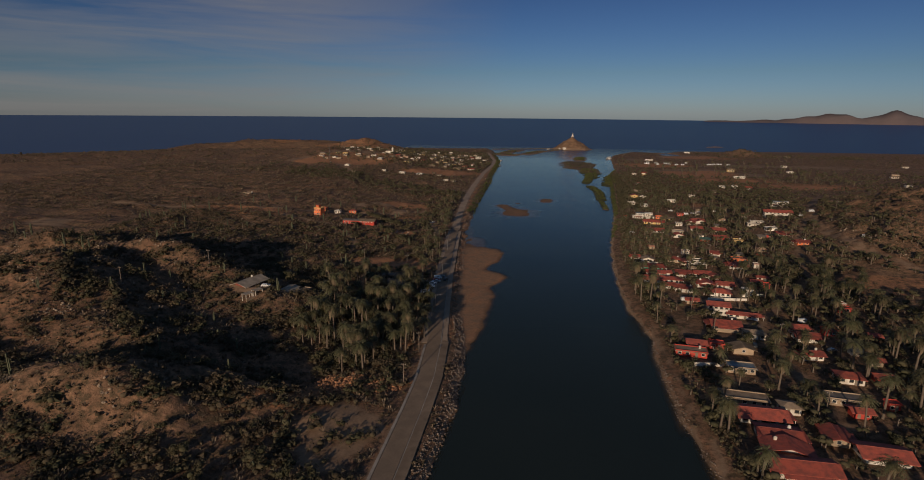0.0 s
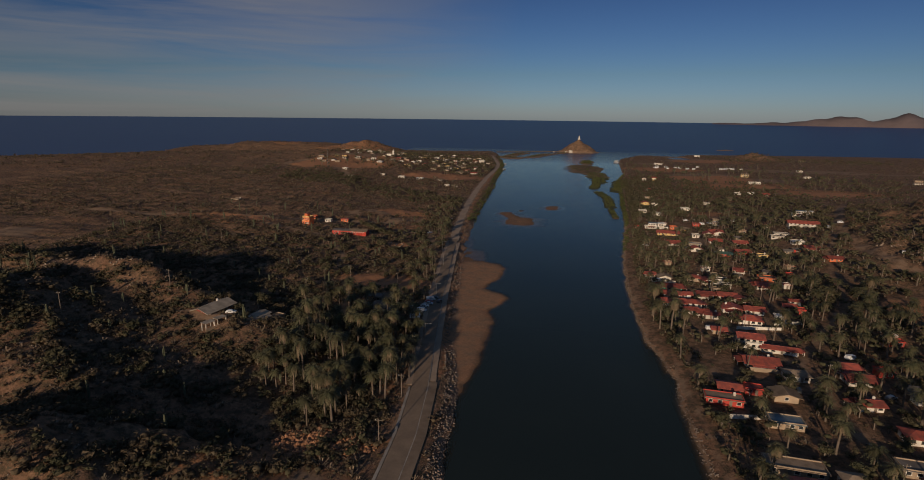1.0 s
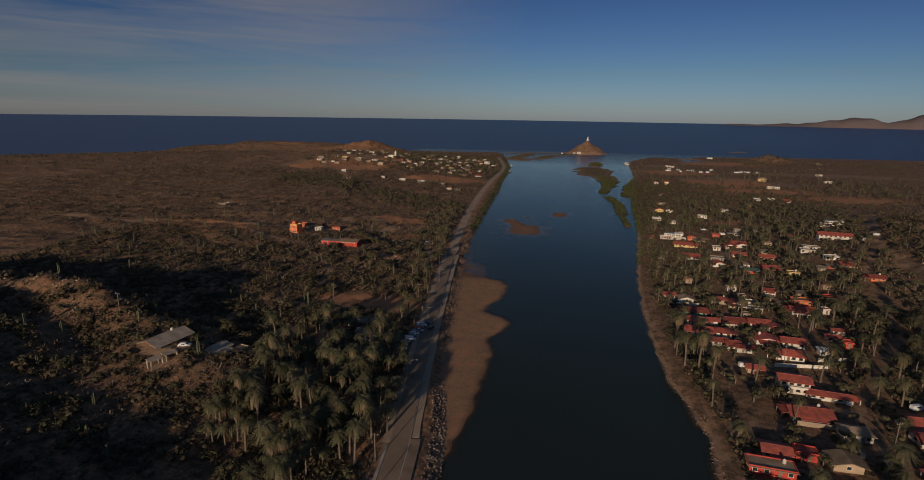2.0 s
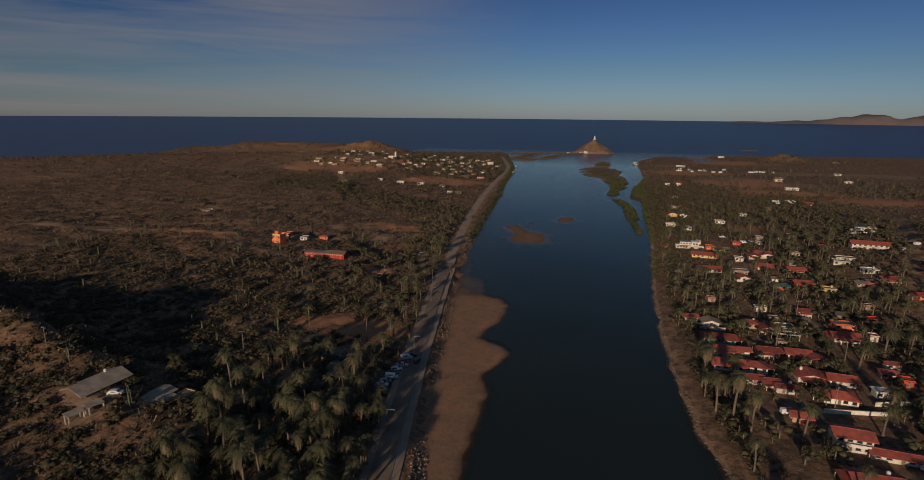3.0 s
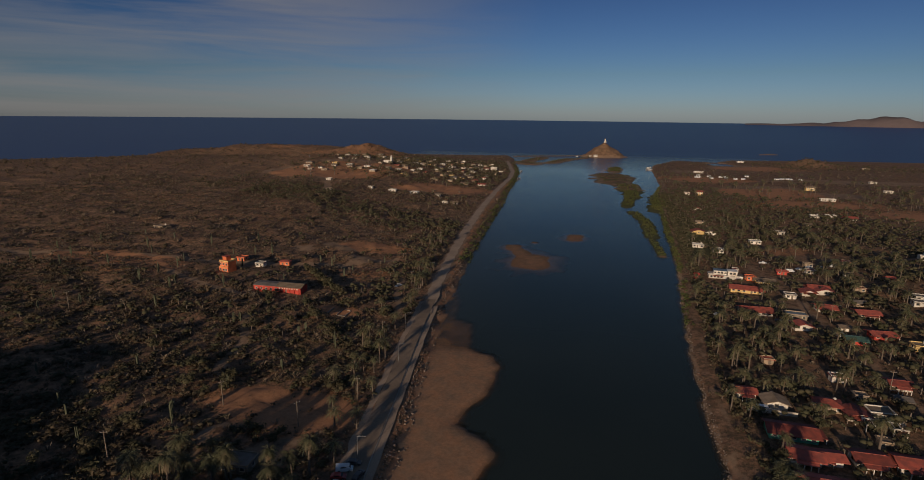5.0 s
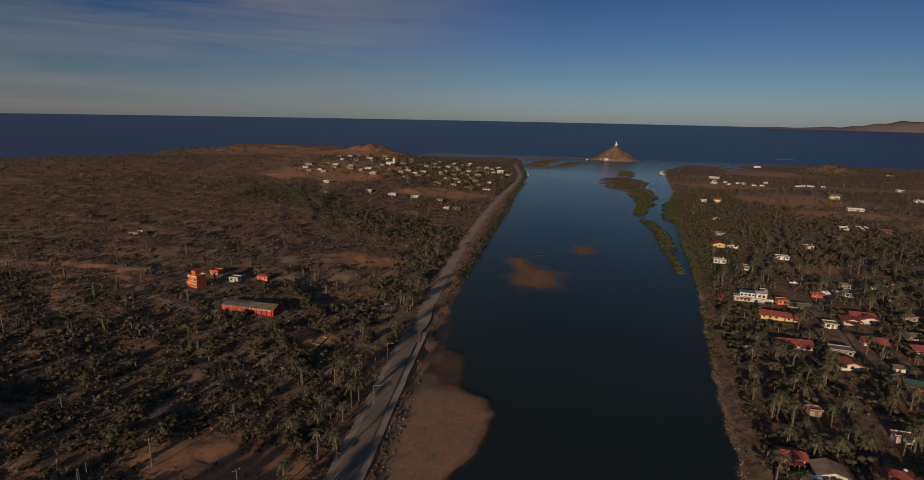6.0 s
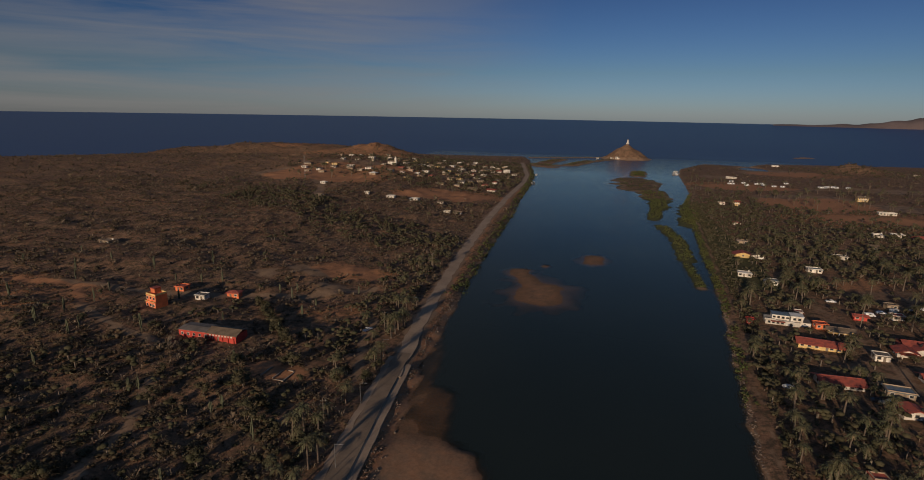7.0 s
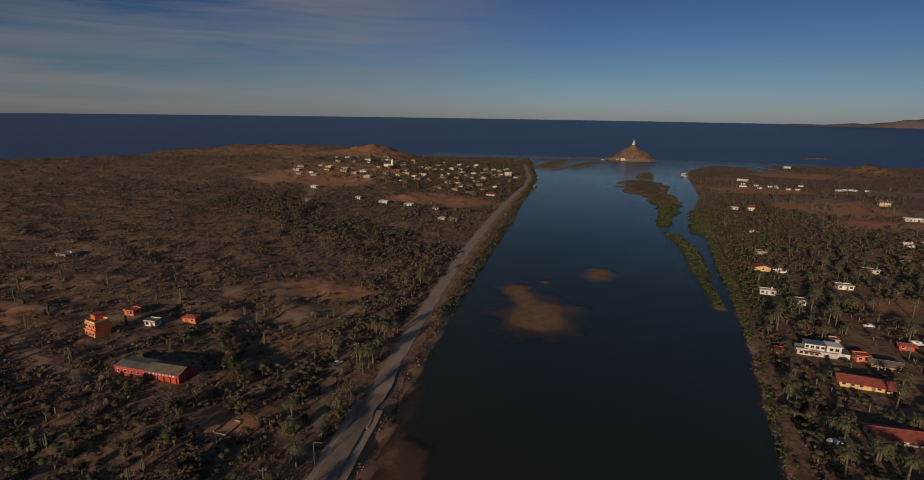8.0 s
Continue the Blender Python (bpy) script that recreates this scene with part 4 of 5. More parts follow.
house(196.7, 1194.0, 15.8, 6.0, "flat", "white", "white")
house(221.0, 754.0, 7.6, 6.0, "flat", "white", "white")
house(237.1, 759.1, 8.6, 6.0, "flat", "white", "white")
house(251.0, 750.0, 9.0, 7.4, "gable", "red", "white")
house(279.1, 875.4, 15.8, 6.0, "flat", "white", "white")

# the orange house and the long red one on the far side
def orange_house():
    x, y = -203.5, 433
    ob = thing("orange_house", x, y + 4, ground_at(x, y + 3) - 0.3, -12)
    ob.scale = (0.92, 0.92, 0.86)
    HOUSE_SPOTS.append((x, y + 4, 7))
    wall = WALLS["orange"]
    part("lower_wall", walls_of(7.6, 6.6, 4.0, 0), wall, ob)
    part("upper_wall", boxes((0.2, 0.2, 4.0, 7.2, 6.2, 3.4)), wall, ob)
    part("stair_tower", boxes((-1.6, 1.2, 7.4, 3.2, 3.4, 2.6)), wall, ob)
    part("roof", boxes((-1.6, 1.2, 10.0, 3.8, 4.0, 0.3)), ROOFS["red"], ob)
    part("parapet", boxes((0.2, -2.85, 7.4, 7.4, 0.2, 0.8), (3.75, 0.2, 7.4, 0.2, 6, 0.8), (-3.35, -1.5, 7.4, 0.2, 2.6, 0.8), (0.2, 3.2, 7.4, 7.2, 0.2, 0.8)), WALLS["yellow"], ob)
    part("ledge", boxes((0.2, -3.05, 6.9, 7.8, 0.5, 0.22), (0, -3.4, 3.8, 8.0, 0.6, 0.22)), WALLS["yellow"], ob)
    for px in (-2.5, 0.0, 2.5):
        opening(ob, px, -2.95, 5.0, 1.1, 1.4, WALLS["white"])
        opening(ob, px, -3.34, 1.2, 1.1, 1.5, WALLS["white"])
    part("door", boxes((1.25, -3.32, 0.4, 1.0, 0.12, 2.1)), WOOD, ob)
    return tagged(ob, "bright orange two-storey flat-roofed house with roof tower", "house")


def red_house():
    x, y = -160, 417
    ob = thing("red_house", x, y + 4, ground_at(x, y + 2) - 0.2, 1)
    ob.scale = (0.88, 0.95, 0.92)
    HOUSE_SPOTS.append((x - 8, y + 4, 9))
    HOUSE_SPOTS.append((x + 8, y + 4, 9))
    part("wall", walls_of(31, 8, 3.2, 0), WALLS["redw"], ob)
    flat_roof = part("roof", gable_roof(15.5, 8, 0.45, 0.3), ROOFS["grey"], ob)
    flat_roof.location = (-7.8, 0, 3.25)
    tiled = part("tiled_roof", gable_roof(15.5, 8, 1.3, 0.6), ROOFS["tan"], ob)
    tiled.location = (8, 0, 3.3)
    sign = part("wall_sign", boxes((8.0, -4.12, 1.9, 13.6, 0.1, 1.1)), WALLS["redw"], ob)
    for k, long in enumerate((0.7, 0.9, 0.6, 0.8, 0.7, 1.0, 0.6, 0.9)):
        part("letter_bar", boxes((2.0 + 1.62 * k, -4.2, 2.1, 1.1 * long, 0.06, 0.7)), WALLS["white"], sign)
    for k in range(5):
        part("pillar", boxes((2.5 + 3 * k, -4.3, -0.4, 0.35, 0.35, 2.3)), WALLS["redw"], ob)
    for k in range(6):
        opening(ob, -13.5 + 3.2 * k, -4.02, 1.0, 1.2, 1.2, WALLS["white"])
    part("door", boxes((6, -4.04, 0, 1.0, 0.1, 2.1)), WOOD, ob)
    return tagged(ob, "long low red house with grey and tan roofs", "house")


def modern_house(x, y, turn_z):
    ob = thing("modern_house", x, y, ground_at(x, y) - 0.1, turn_z)
    ob.scale = (0.86, 0.86, 0.80)
    HOUSE_SPOTS.append((x, y, 10))
    white = WALLS["white"]
    part("lower_wall", walls_of(17, 8, 2.9, 0), white, ob)
    part("terrace", boxes((-6.5, -2.5, 2.9, 5.5, 4.5, 0.2)), CONCRETE, ob)
    part("upper_wall", boxes((-1.0, 0.8, 2.9, 8.5, 5.6, 2.8)), white, ob)
    part("roof", boxes((-1.0, 0.8, 5.7, 9.2, 6.3, 0.25)), ROOFS["metal"], ob)
    wing = part("wing", boxes((7.0, 0.5, 2.9, 6.0, 6.0, 3.2)), white, ob)
    part("wing_roof", boxes((7.0, 0.5, 6.1, 6.8, 6.8, 0.25)), ROOFS["white"], wing)
    part("awning", boxes((-2.5, -4.9, 2.5, 7, 2.2, 0.2)), ROOFS["red"], ob)
    part("annex", boxes((11.5, 1.0, -0.5, 5.0, 6.0, 3.2)), white, ob)
    part("annex_roof", boxes((11.5, 1.0, 2.7, 5.5, 6.5, 0.2)), ROOFS["grey"], ob)
    for px in (-4.2, -2.0, 0.2, 2.4):
        opening(ob, px, -2.02, 3.8, 1.3, 1.2, WOOD)
        opening(ob, px - 2.5, -4.02, 0.9, 1.3, 1.3, WOOD)
    for px in (5.8, 8.2):
        opening(ob, px, -2.52, 3.8, 1.4, 1.4, WOOD)
    part("railing", boxes((-6.5, -4.7, 3.1, 5.5, 0.1, 0.8), (-9.2, -2.5, 3.1, 0.1, 4.4, 0.8)), white, ob)
    part("door", boxes((4.2, -4.04, 0, 1.1, 0.1, 2.1)), WOOD, ob)
    return tagged(ob, "white modern two-storey house with terrace and flat roofs", "house")


orange_house()
red_house()
modern_house(83, 521, -6)
modern_house(219, 566, -14)
house(-193.0, 452.0, 5.0, 4.0, "flat", "grey", "white", 5)
house(-209.0, 457.0, 5.0, 4.5, "flat", "red", "orange", 0)
house(-183.0, 463.0, 6.0, 4.0, "hip", "red", "orange", 10)
house(-320.0, 515.0, 9.0, 6.0, "flat", "tan", "tan", -8)
# its red wall has the eave shade mixed into the colour
house(-147.5, 228.5, 14.0, 8.5, "gable", "pale", "redw_shaded", 78)
house(-128.0, 232.3, 8.0, 5.5, "gable", "pale", "tan", 80)


def carport(x, y, turn_z):
    ob = thing("carport", x, y, ground_at(x, y), turn_z)
    HOUSE_SPOTS.append((x, y, 6))
    for k, rise in ((-1, 0.0), (1, 0.35)):
        part("roof", boxes((2.6 * k, 0, 2.6 + rise, 4.6, 3.4, 0.14)), ROOFS["pale"], ob)
        for sx in (-1.9, 1.9):
            for sy in (-1.4, 1.4):
                part("post", boxes((2.6 * k + sx, sy, -0.8, 0.28, 0.28, 3.4 + rise)), WALLS["white"], ob)
    part("low_wall", boxes((0, -1.7, -0.8, 9.6, 0.2, 1.5)), WALLS["tan"], ob)
    return tagged(ob, "open carport with pale roofs on white posts", "carport")


def pergola(x, y, w, d, turn_z):
    ob = thing("pergola", x, y, ground_at(x, y), turn_z)
    for sx in (-0.5, -0.17, 0.17, 0.5):
        for sy in (-0.5, 0.5):
            part("post", boxes((sx * w, sy * d, -0.5, 0.3, 0.3, 3.0)), WALLS["white"], ob)
    for sy in (-0.5, 0.5):
        part("beam", boxes((0, sy * d, 2.5, w + 0.6, 0.32, 0.4)), WALLS["white"], ob)
    for k in range(7):
        part("rafter", boxes((w * (k / 6 - 0.5), 0, 2.9, 0.16, d + 0.8, 0.18)), WALLS["white"], ob)
    return tagged(ob, "white open pergola over a paved courtyard", "pergola")


pergola(93.5, 352.5, 11, 4, -6)
carport(-137.5, 218.5, 68)
house(-120.5, 235.0, 7.0, 4.0, "flat", "tan", "tan", 80)
house(-85.0, 274.0, 8.0, 7.0, "gable", "grey", "white", -6)
house(-94.0, 286.0, 9.0, 6.0, "flat", "grey", "tan", 4)

# the village towards the river mouth, and the far houses on the other side
VILLAGE = random.Random(11)
for vx, vy, vw, vk, vr, vc in ((-287, 735, 9, "gable", "white", "white"), (-256, 782, 8, "flat", "white", "white"), (-228, 782, 14, "flat", "white", "white"), (-200, 780, 15, "flat", "white", "white"),
                               (-168, 772, 8, "gable", "white", "white"), (-150, 735, 9, "flat", "white", "white"), (-140, 738, 10, "gable", "tan", "white"), (-407, 914, 12, "flat", "tan", "tan"),
                               (-331, 822, 11, "flat", "white", "white"), (-254, 978, 14, "flat", "tan", "white"), (-158, 1112, 18, "two", "white", "white"), (-172, 1118, 13, "gable", "red", "white"),
                               (-164, 898, 20, "gable", "tan", "tan"), (-140, 900, 17, "gable", "red", "white"), (-210, 905, 16, "flat", "tan", "tan")):
    house(vx, vy, 0.55 * vw + 1, min(6, 0.45 * vw), vk, "tan" if vr == "white" and vw < 10 else vr, vc, far=True)
for k in range(110):
    vx, vy = VILLAGE.uniform(-430, -140), VILLAGE.uniform(900, 1230)
    vx -= (vy - 900) * 0.12
    if abs(vx - along(ROAD, vy)) < 16 or any(math.hypot(vx - a, vy - b) < 16 for a, b, c in HOUSE_SPOTS):
        continue
    house(vx, vy, VILLAGE.uniform(6, 11), VILLAGE.uniform(5, 7), VILLAGE.choice(["gable", "flat", "flat", "hip"]), VILLAGE.choice(["white", "tan", "red", "grey", "tan"]),
          VILLAGE.choice(["tan", "white", "tan", "white", "yellow"]), far=True)
for k in range(46):
    vx, vy = VILLAGE.uniform(-300, -135), VILLAGE.uniform(890, 1200)
    if abs(vx - along(ROAD, vy)) < 13 or vx > along(ROAD, vy) or any(math.hypot(vx - a, vy - b) < 12 for a, b, c in HOUSE_SPOTS):
        continue
    house(vx, vy, VILLAGE.uniform(5, 9), VILLAGE.uniform(4, 6), VILLAGE.choice(["gable", "flat", "hip"]), VILLAGE.choice(["tan", "red", "grey", "tan"]),
          VILLAGE.choice(["tan", "white", "tan"]), far=True)
for k in range(16):
    vx, vy = VILLAGE.uniform(170, 900), VILLAGE.uniform(620, 1400)
    if vx < along(RIGHT_BANK, vy) + 40 or (vy > 800 and vx < 320 and VILLAGE.random() < 0.6) or any(math.hypot(vx - a, vy - b) < 18 for a, b, c in HOUSE_SPOTS):
        continue
    house(vx, vy, VILLAGE.uniform(6, 11), VILLAGE.uniform(5, 7), VILLAGE.choice(["gable", "flat", "flat"]), VILLAGE.choice(["white", "tan", "grey", "tan"]),
          VILLAGE.choice(["white", "tan", "tan"]), far=True)


# small outbuildings in the yards
for k in range(70):
    vx, vy = VILLAGE.uniform(68, 175), VILLAGE.uniform(150, 560)
    if vx > along(RIGHT_BANK, vy) + 120 or any(math.hypot(vx - a, vy - b) < c + 3.5 for a, b, c in HOUSE_SPOTS) or near_track(np.array([vx]), np.array([vy]))[0] > 0.1:
        continue
    house(vx, vy, VILLAGE.uniform(3, 5.5), VILLAGE.uniform(2.6, 4), VILLAGE.choice(["gable", "gable", "flat"]), VILLAGE.choice(["red", "red", "red", "tan", "grey"]),
          VILLAGE.choice(["tan", "tan", "redw", "white"]), far=True)


def church():
    x, y = -318, 1010
    ob = thing("church", x, y, ground_at(x, y) - 0.2)
    HOUSE_SPOTS.append((x, y, 14))
    part("nave", walls_of(11, 7, 4.5, 1.5), WALLS["white"], ob)
    roof = part("roof", gable_roof(11, 7, 1.5, 0.4), ROOFS["tan"], ob)
    roof.location.z = 4.5
    tower = part("tower", boxes((7, -2, -0.5, 2.8, 2.8, 10), (7, -2, 9.5, 3.2, 3.2, 0.4)), WALLS["white"], ob)
    part("spire", tubes((7, -2, 9.9, 1.3, 0.2, 2.4, 8)), WALLS["white"], tower)
    return tagged(ob, "small white village church with bell tower", "church")


def radio_mast():
    x, y = -372, 851
    ob = thing("radio_mast", x, y, ground_at(x, y))
    for k in range(3):
        a = k * 2.094
        part("leg", tubes((0.7 * math.cos(a), 0.7 * math.sin(a), -0.3, 0.1, 0.08, 30, 6, (-0.9 * math.sin(a), 0.9 * math.cos(a) * -1, 0))), STEEL, ob)
    for k in range(9):
        part("brace", boxes((0, 0, 1.5 + 3.1 * k, 1.1 - 0.05 * k, 0.1, 0.12), (0, 0, 2.8 + 3.1 * k, 0.1, 1.1 - 0.05 * k, 0.12)), STEEL, ob)
    return tagged(ob, "tall slim steel lattice radio mast", "mast")


def lighthouse():
    x, y = 46, 1572
    ob = thing("lighthouse", x, y, ground_at(x, y) - 0.3)
    part("base", boxes((0, 0, 0, 6, 6, 3.2)), WALLS["white"], ob)
    tower = part("tower", tubes((0, 0, 3.2, 1.7, 1.3, 6.0, 12)), WALLS["white"], ob)
    part("gallery", tubes((0, 0, 9.2, 2.0, 2.0, 0.3, 12)), CONCRETE, tower)
    part("lantern", tubes((0, 0, 9.5, 1.0, 1.0, 1.6, 10)), GLASS, tower)
    part("dome", tubes((0, 0, 11.1, 1.2, 0.1, 0.9, 10)), WALLS["white"], tower)
    return tagged(ob, "small white lighthouse on top of a cone-shaped hill", "lighthouse")


church()
radio_mast()
lighthouse()
house(24.0, 1527.0, 8.6, 6.0, "two", "white", "white", 12, far=True)
house(12.0, 1532.0, 5.9, 4.8, "flat", "white", "white", 10, far=True)
house(-20.0, 1548.0, 5.3, 4.2, "flat", "white", "white", 0, far=True)


# ---- vehicles and boats ----
def car(kind, paint):
    """A parked vehicle, nose along +x, 4.5 m long."""
    ob = new("car")
    bm = bmesh.new()
    if kind == "van":
        prof = [(-2.4, 0.35), (2.3, 0.35), (2.35, 0.95), (1.75, 1.15), (1.2, 2.0), (-2.35, 2.0)]
    elif kind == "pickup":
        prof = [(-2.5, 0.45), (2.4, 0.45), (2.4, 1.0), (1.2, 1.12), (0.6, 1.75), (-0.6, 1.75), (-0.8, 1.1), (-2.5, 1.1)]
    else:
        prof = [(-2.2, 0.3), (2.2, 0.3), (2.2, 0.75), (1.2, 0.95), (0.5, 1.45), (-1.2, 1.45), (-2.1, 0.95)]
    a, b = [[bm.verts.new((px, s * (0.88 if pz < 1.2 else 0.74), pz)) for px, pz in prof] for s in (-1, 1)]
    n = len(prof)
    for k in range(n):
        bm.faces.new((a[k], a[(k + 1) % n], b[(k + 1) % n], b[k]))
    bm.faces.new(a), bm.faces.new(b[::-1])
    bmesh.ops.recalc_face_normals(bm, faces=bm.faces)
    bmesh.ops.bevel(bm, geom=list(bm.edges), offset=0.06, segments=1, affect="EDGES")
    part("body", bm, paint, ob)
    top = {"van": 1.75, "pickup": 1.62, "sedan": 1.3}[kind]
    part("windscreen", boxes((0.95 if kind != "van" else 1.5, 0, top - 0.42, 0.5, 1.42, 0.4)), GLASS, ob)
    part("side_window", boxes((-0.2, 0, top - 0.38, 1.5, 1.66, 0.34)), GLASS, ob)
    for sx in (-1.4, 1.4):
        for sy in (-0.82, 0.82):
            wheel = part("wheel", tubes((0, -0.11, 0, 0.34, 0.34, 0.22, 12, (-90, 0, 0))), TYRE, ob)
            wheel.location = (sx, sy, 0.34)
            part("rim", tubes((0, -0.125, 0, 0.19, 0.19, 0.25, 10, (-90, 0, 0))), STEEL, wheel)
    for sy in (-0.6, 0.6):
        part("headlight", boxes(({"van": 2.3, "pickup": 2.37, "sedan": 2.15}[kind], sy, 0.62, 0.12, 0.3, 0.16)), STEEL, ob)
    return ob


CARS = {}
for ck in ("van", "pickup", "sedan"):
    for ci, cp in enumerate(("white", "silver", "dark", "red")):
        CARS[ck, cp] = (ck, PAINTS[ci])
FIRST = {}


def park(kind, paint, x, y, turn_z, where="on a dirt lot"):
    m = pose(x, y, ground_at(x, y) + 0.05, 0, 0, turn_z)
    if (kind, paint) in FIRST:
        ob = copy_thing(FIRST[kind, paint], m)
    else:
        ob = FIRST[kind, paint] = car(*CARS[kind, paint])
        ob.matrix_basis = m
    return tagged(ob, f"{paint} {'saloon car' if kind == 'sedan' else kind} parked {where}", "car", "parked cars")


for k, (ck, cp) in enumerate((("van", "white"), ("pickup", "white"), ("sedan", "silver"), ("van", "white"), ("sedan", "dark"), ("sedan", "white"), ("pickup", "silver"), ("sedan", "red"), ("van", "white"), ("sedan", "dark"))):
    park(ck, cp, -66.0 + 0.3 * k - (0.9 if k % 3 else 0), 268 + 3.3 * k, 8 + 5 * (k % 3), "beside the river road")
park("sedan", "dark", -59.8, 293, 81, "on the river road")
for ck, cp, cx, cy, ct in (("van", "white", 72, 285, 10), ("pickup", "white", 74, 282, 5), ("sedan", "red", 76, 279, 8), ("sedan", "silver", 62, 306, 60), ("van", "white", 60, 358, 5),
                           ("pickup", "white", 99, 262, 70), ("sedan", "white", 94, 226, 85), ("sedan", "silver", 118, 230, 30), ("van", "white", 113, 432, 20), ("pickup", "white", 140, 424, 0),
                           ("sedan", "white", 66, 450, 12), ("sedan", "dark", 93, 447, 5), ("pickup", "silver", 96, 446, 0), ("van", "white", 212, 498, 15), ("van", "white", 221, 500, 20),
                           ("van", "white", 216, 408, 60), ("sedan", "dark", 95, 196, 80), ("pickup", "white", -104, 452, 70), ("sedan", "white", -136, 228, 20), ("van", "white", 128, 540, 0),
                           ("sedan", "white", 135, 545, 0), ("van", "white", 142, 548, 10), ("sedan", "silver", 150, 551, 0), ("van", "white", 158, 553, 5), ("pickup", "white", 118, 560, 0),
                           ("sedan", "dark", 88, 230, 82), ("sedan", "white", 117, 165, 60), ("van", "white", 120, 262, 20)):
    park(ck, cp, cx, cy, ct)


def trailers():
    """White camper trailers on the camp ground near the mouth."""
    first = None
    for k in range(17):
        x, y = VILLAGE.uniform(175, 330), VILLAGE.uniform(1075, 1150)
        if abs(y - 1082) < 8:
            y += 16
        m = pose(x, y, ground_at(x, y) + 0.1, 0, 0, VILLAGE.uniform(-12, 12))
        if first is None:
            first = thing("trailer", 0, 0, 0)
            bm = boxes((0, 0, 0.5, 6.0, 2.4, 2.1))
            bmesh.ops.bevel(bm, geom=list(bm.edges), offset=0.25, segments=1, affect="EDGES")
            part("body", bm, PAINTS[0], first)
            part("window", boxes((-1, -1.26, 1.5, 2.0, 0.06, 0.7)), GLASS, first)
            part("door", boxes((2, -1.26, 0.6, 0.8, 0.06, 1.8)), STEEL, first)
            for sy in (-1.1, 1.1):
                part("wheel", tubes((0, sy - 0.1, 0.35, 0.35, 0.35, 0.2, 10, (-90, 0, 0))), TYRE, first)
            part("drawbar", boxes((3.6, 0, 0.45, 1.4, 0.2, 0.12)), STEEL, first)
            first.matrix_basis = m
            tagged(first, "white camper trailer on the camp ground", "trailer", "camper trailers")
        else:
            copy_thing(first, m)


trailers()


def boat():
    ob = thing("boat", 0, 0, 0)
    bm = bmesh.new()
    rows = [[bm.verts.new((px, s * pw, pz)) for px, pw in ((-3, 0.9), (-1, 1.1), (1.2, 1.0), (3.2, 0.05))] for s, pz in ((-1, 0.9), (-0.6, -0.25), (0.6, -0.25), (1, 0.9))]
    for a, b in zip(rows, rows[1:]):
        for k in range(3):
            bm.faces.new((a[k], a[k + 1], b[k + 1], b[k]))
    bm.faces.new([q[0] for q in rows])
    bmesh.ops.solidify(bm, geom=list(bm.faces), thickness=0.08)
    part("hull", bm, PAINTS[0], ob)
    part("bench", boxes((-1.2, 0, 0.45, 0.4, 1.7, 0.08)), WOOD, ob)
    part("bench", boxes((0.6, 0, 0.45, 0.4, 1.6, 0.08)), WOOD, ob)
    part("motor", boxes((-3.15, 0, 0.2, 0.35, 0.35, 0.95)), TYRE, ob)
    return tagged(ob, "small white open motorboat moored at the shore", "boat", "moored boats")


first_boat = boat()
first_boat.matrix_basis = pose(118, 1262, 0.1, 0, 0, 30) @ Matrix.Diagonal((1.5, 1.5, 1.5, 1))
for bx, by, bt in ((121, 1252, 10), (115, 1245, 60), (119, 1276, 80), (122, 1288, 35), (-113, 1144, 80), (-103, 1026, 95), (-104, 1034, 70), (124, 1300, 20)):
    copy_thing(first_boat, pose(bx, by, 0.1, 0, 0, bt))

# ---- plants: where they stand ----
PALMS = []
for k in range(6):
    tall = (8.0, 9.5, 11.0, 12.5, 10.0, 7.0)[k]
    lean = (0.3, -0.5, 0.9, 0.5, -0.8, 0.2)[k]
    trunk = mesh_of("trunk", *trunk_of_palm(tall, 0.34, 0.24, lean), [BARK])
    v, f = crown_of_palm(44, 8, (2.9, 3.1, 3.3, 3.0, 3.5, 3.2)[k], 30 + k)
    crown = mesh_of("crown", v + (lean, 0, tall), f, [FROND])
    v, f = skirt_of_palm(34, (2.4, 3.4, 2.8, 4.2, 2.2, 2.8)[k], 50 + k)
    skirt = mesh_of("dead_fronds", v + (lean, 0, tall - 0.1), f, [DEAD])
    PALMS.append((trunk, crown, skirt))


def palm_thing(k, x, y, turn_z, size):
    ob = thing("palm_tree", x, y, ground_at(x, y) - 0.1, turn_z)
    ob.scale = (size, size, size * (0.9 + 0.2 * ((x * 7.3) % 1)))
    for name, me, label in zip(("trunk", "crown", "dead_fronds"), PALMS[k], ("", "", "hanging brown dead fronds")):
        o = new(name, me)
        o.parent = ob
        tagged(o, label)
    return tagged(ob, "tall date palm with feathery green crown on dry ground", "palm tree", "palm trees along the river")


def left_grove(x, y):
    core = smooth(1.15, 0.75, np.hypot((x + 82 + (y - 235) * 0.14) / 30, (y - 232) / 58))
    lane = smooth(16, 8, np.abs(x - along(ROAD, y) + 11)) * smooth(270, 300, y) * smooth(640, 520, y) * 0.5
    return np.clip(core + lane, 0, 1) * (along(ROAD, y) - x > 4.6)


def right_grove(x, y):
    d = x - along(RIGHT_BANK, y)
    clump = 0.5 + 0.5 * waves(x, y, 45, 31)
    band = smooth(3, 9, d) * smooth(165, 105, d) * smooth(760, 560, y) * (0.30 + 0.70 * clump)
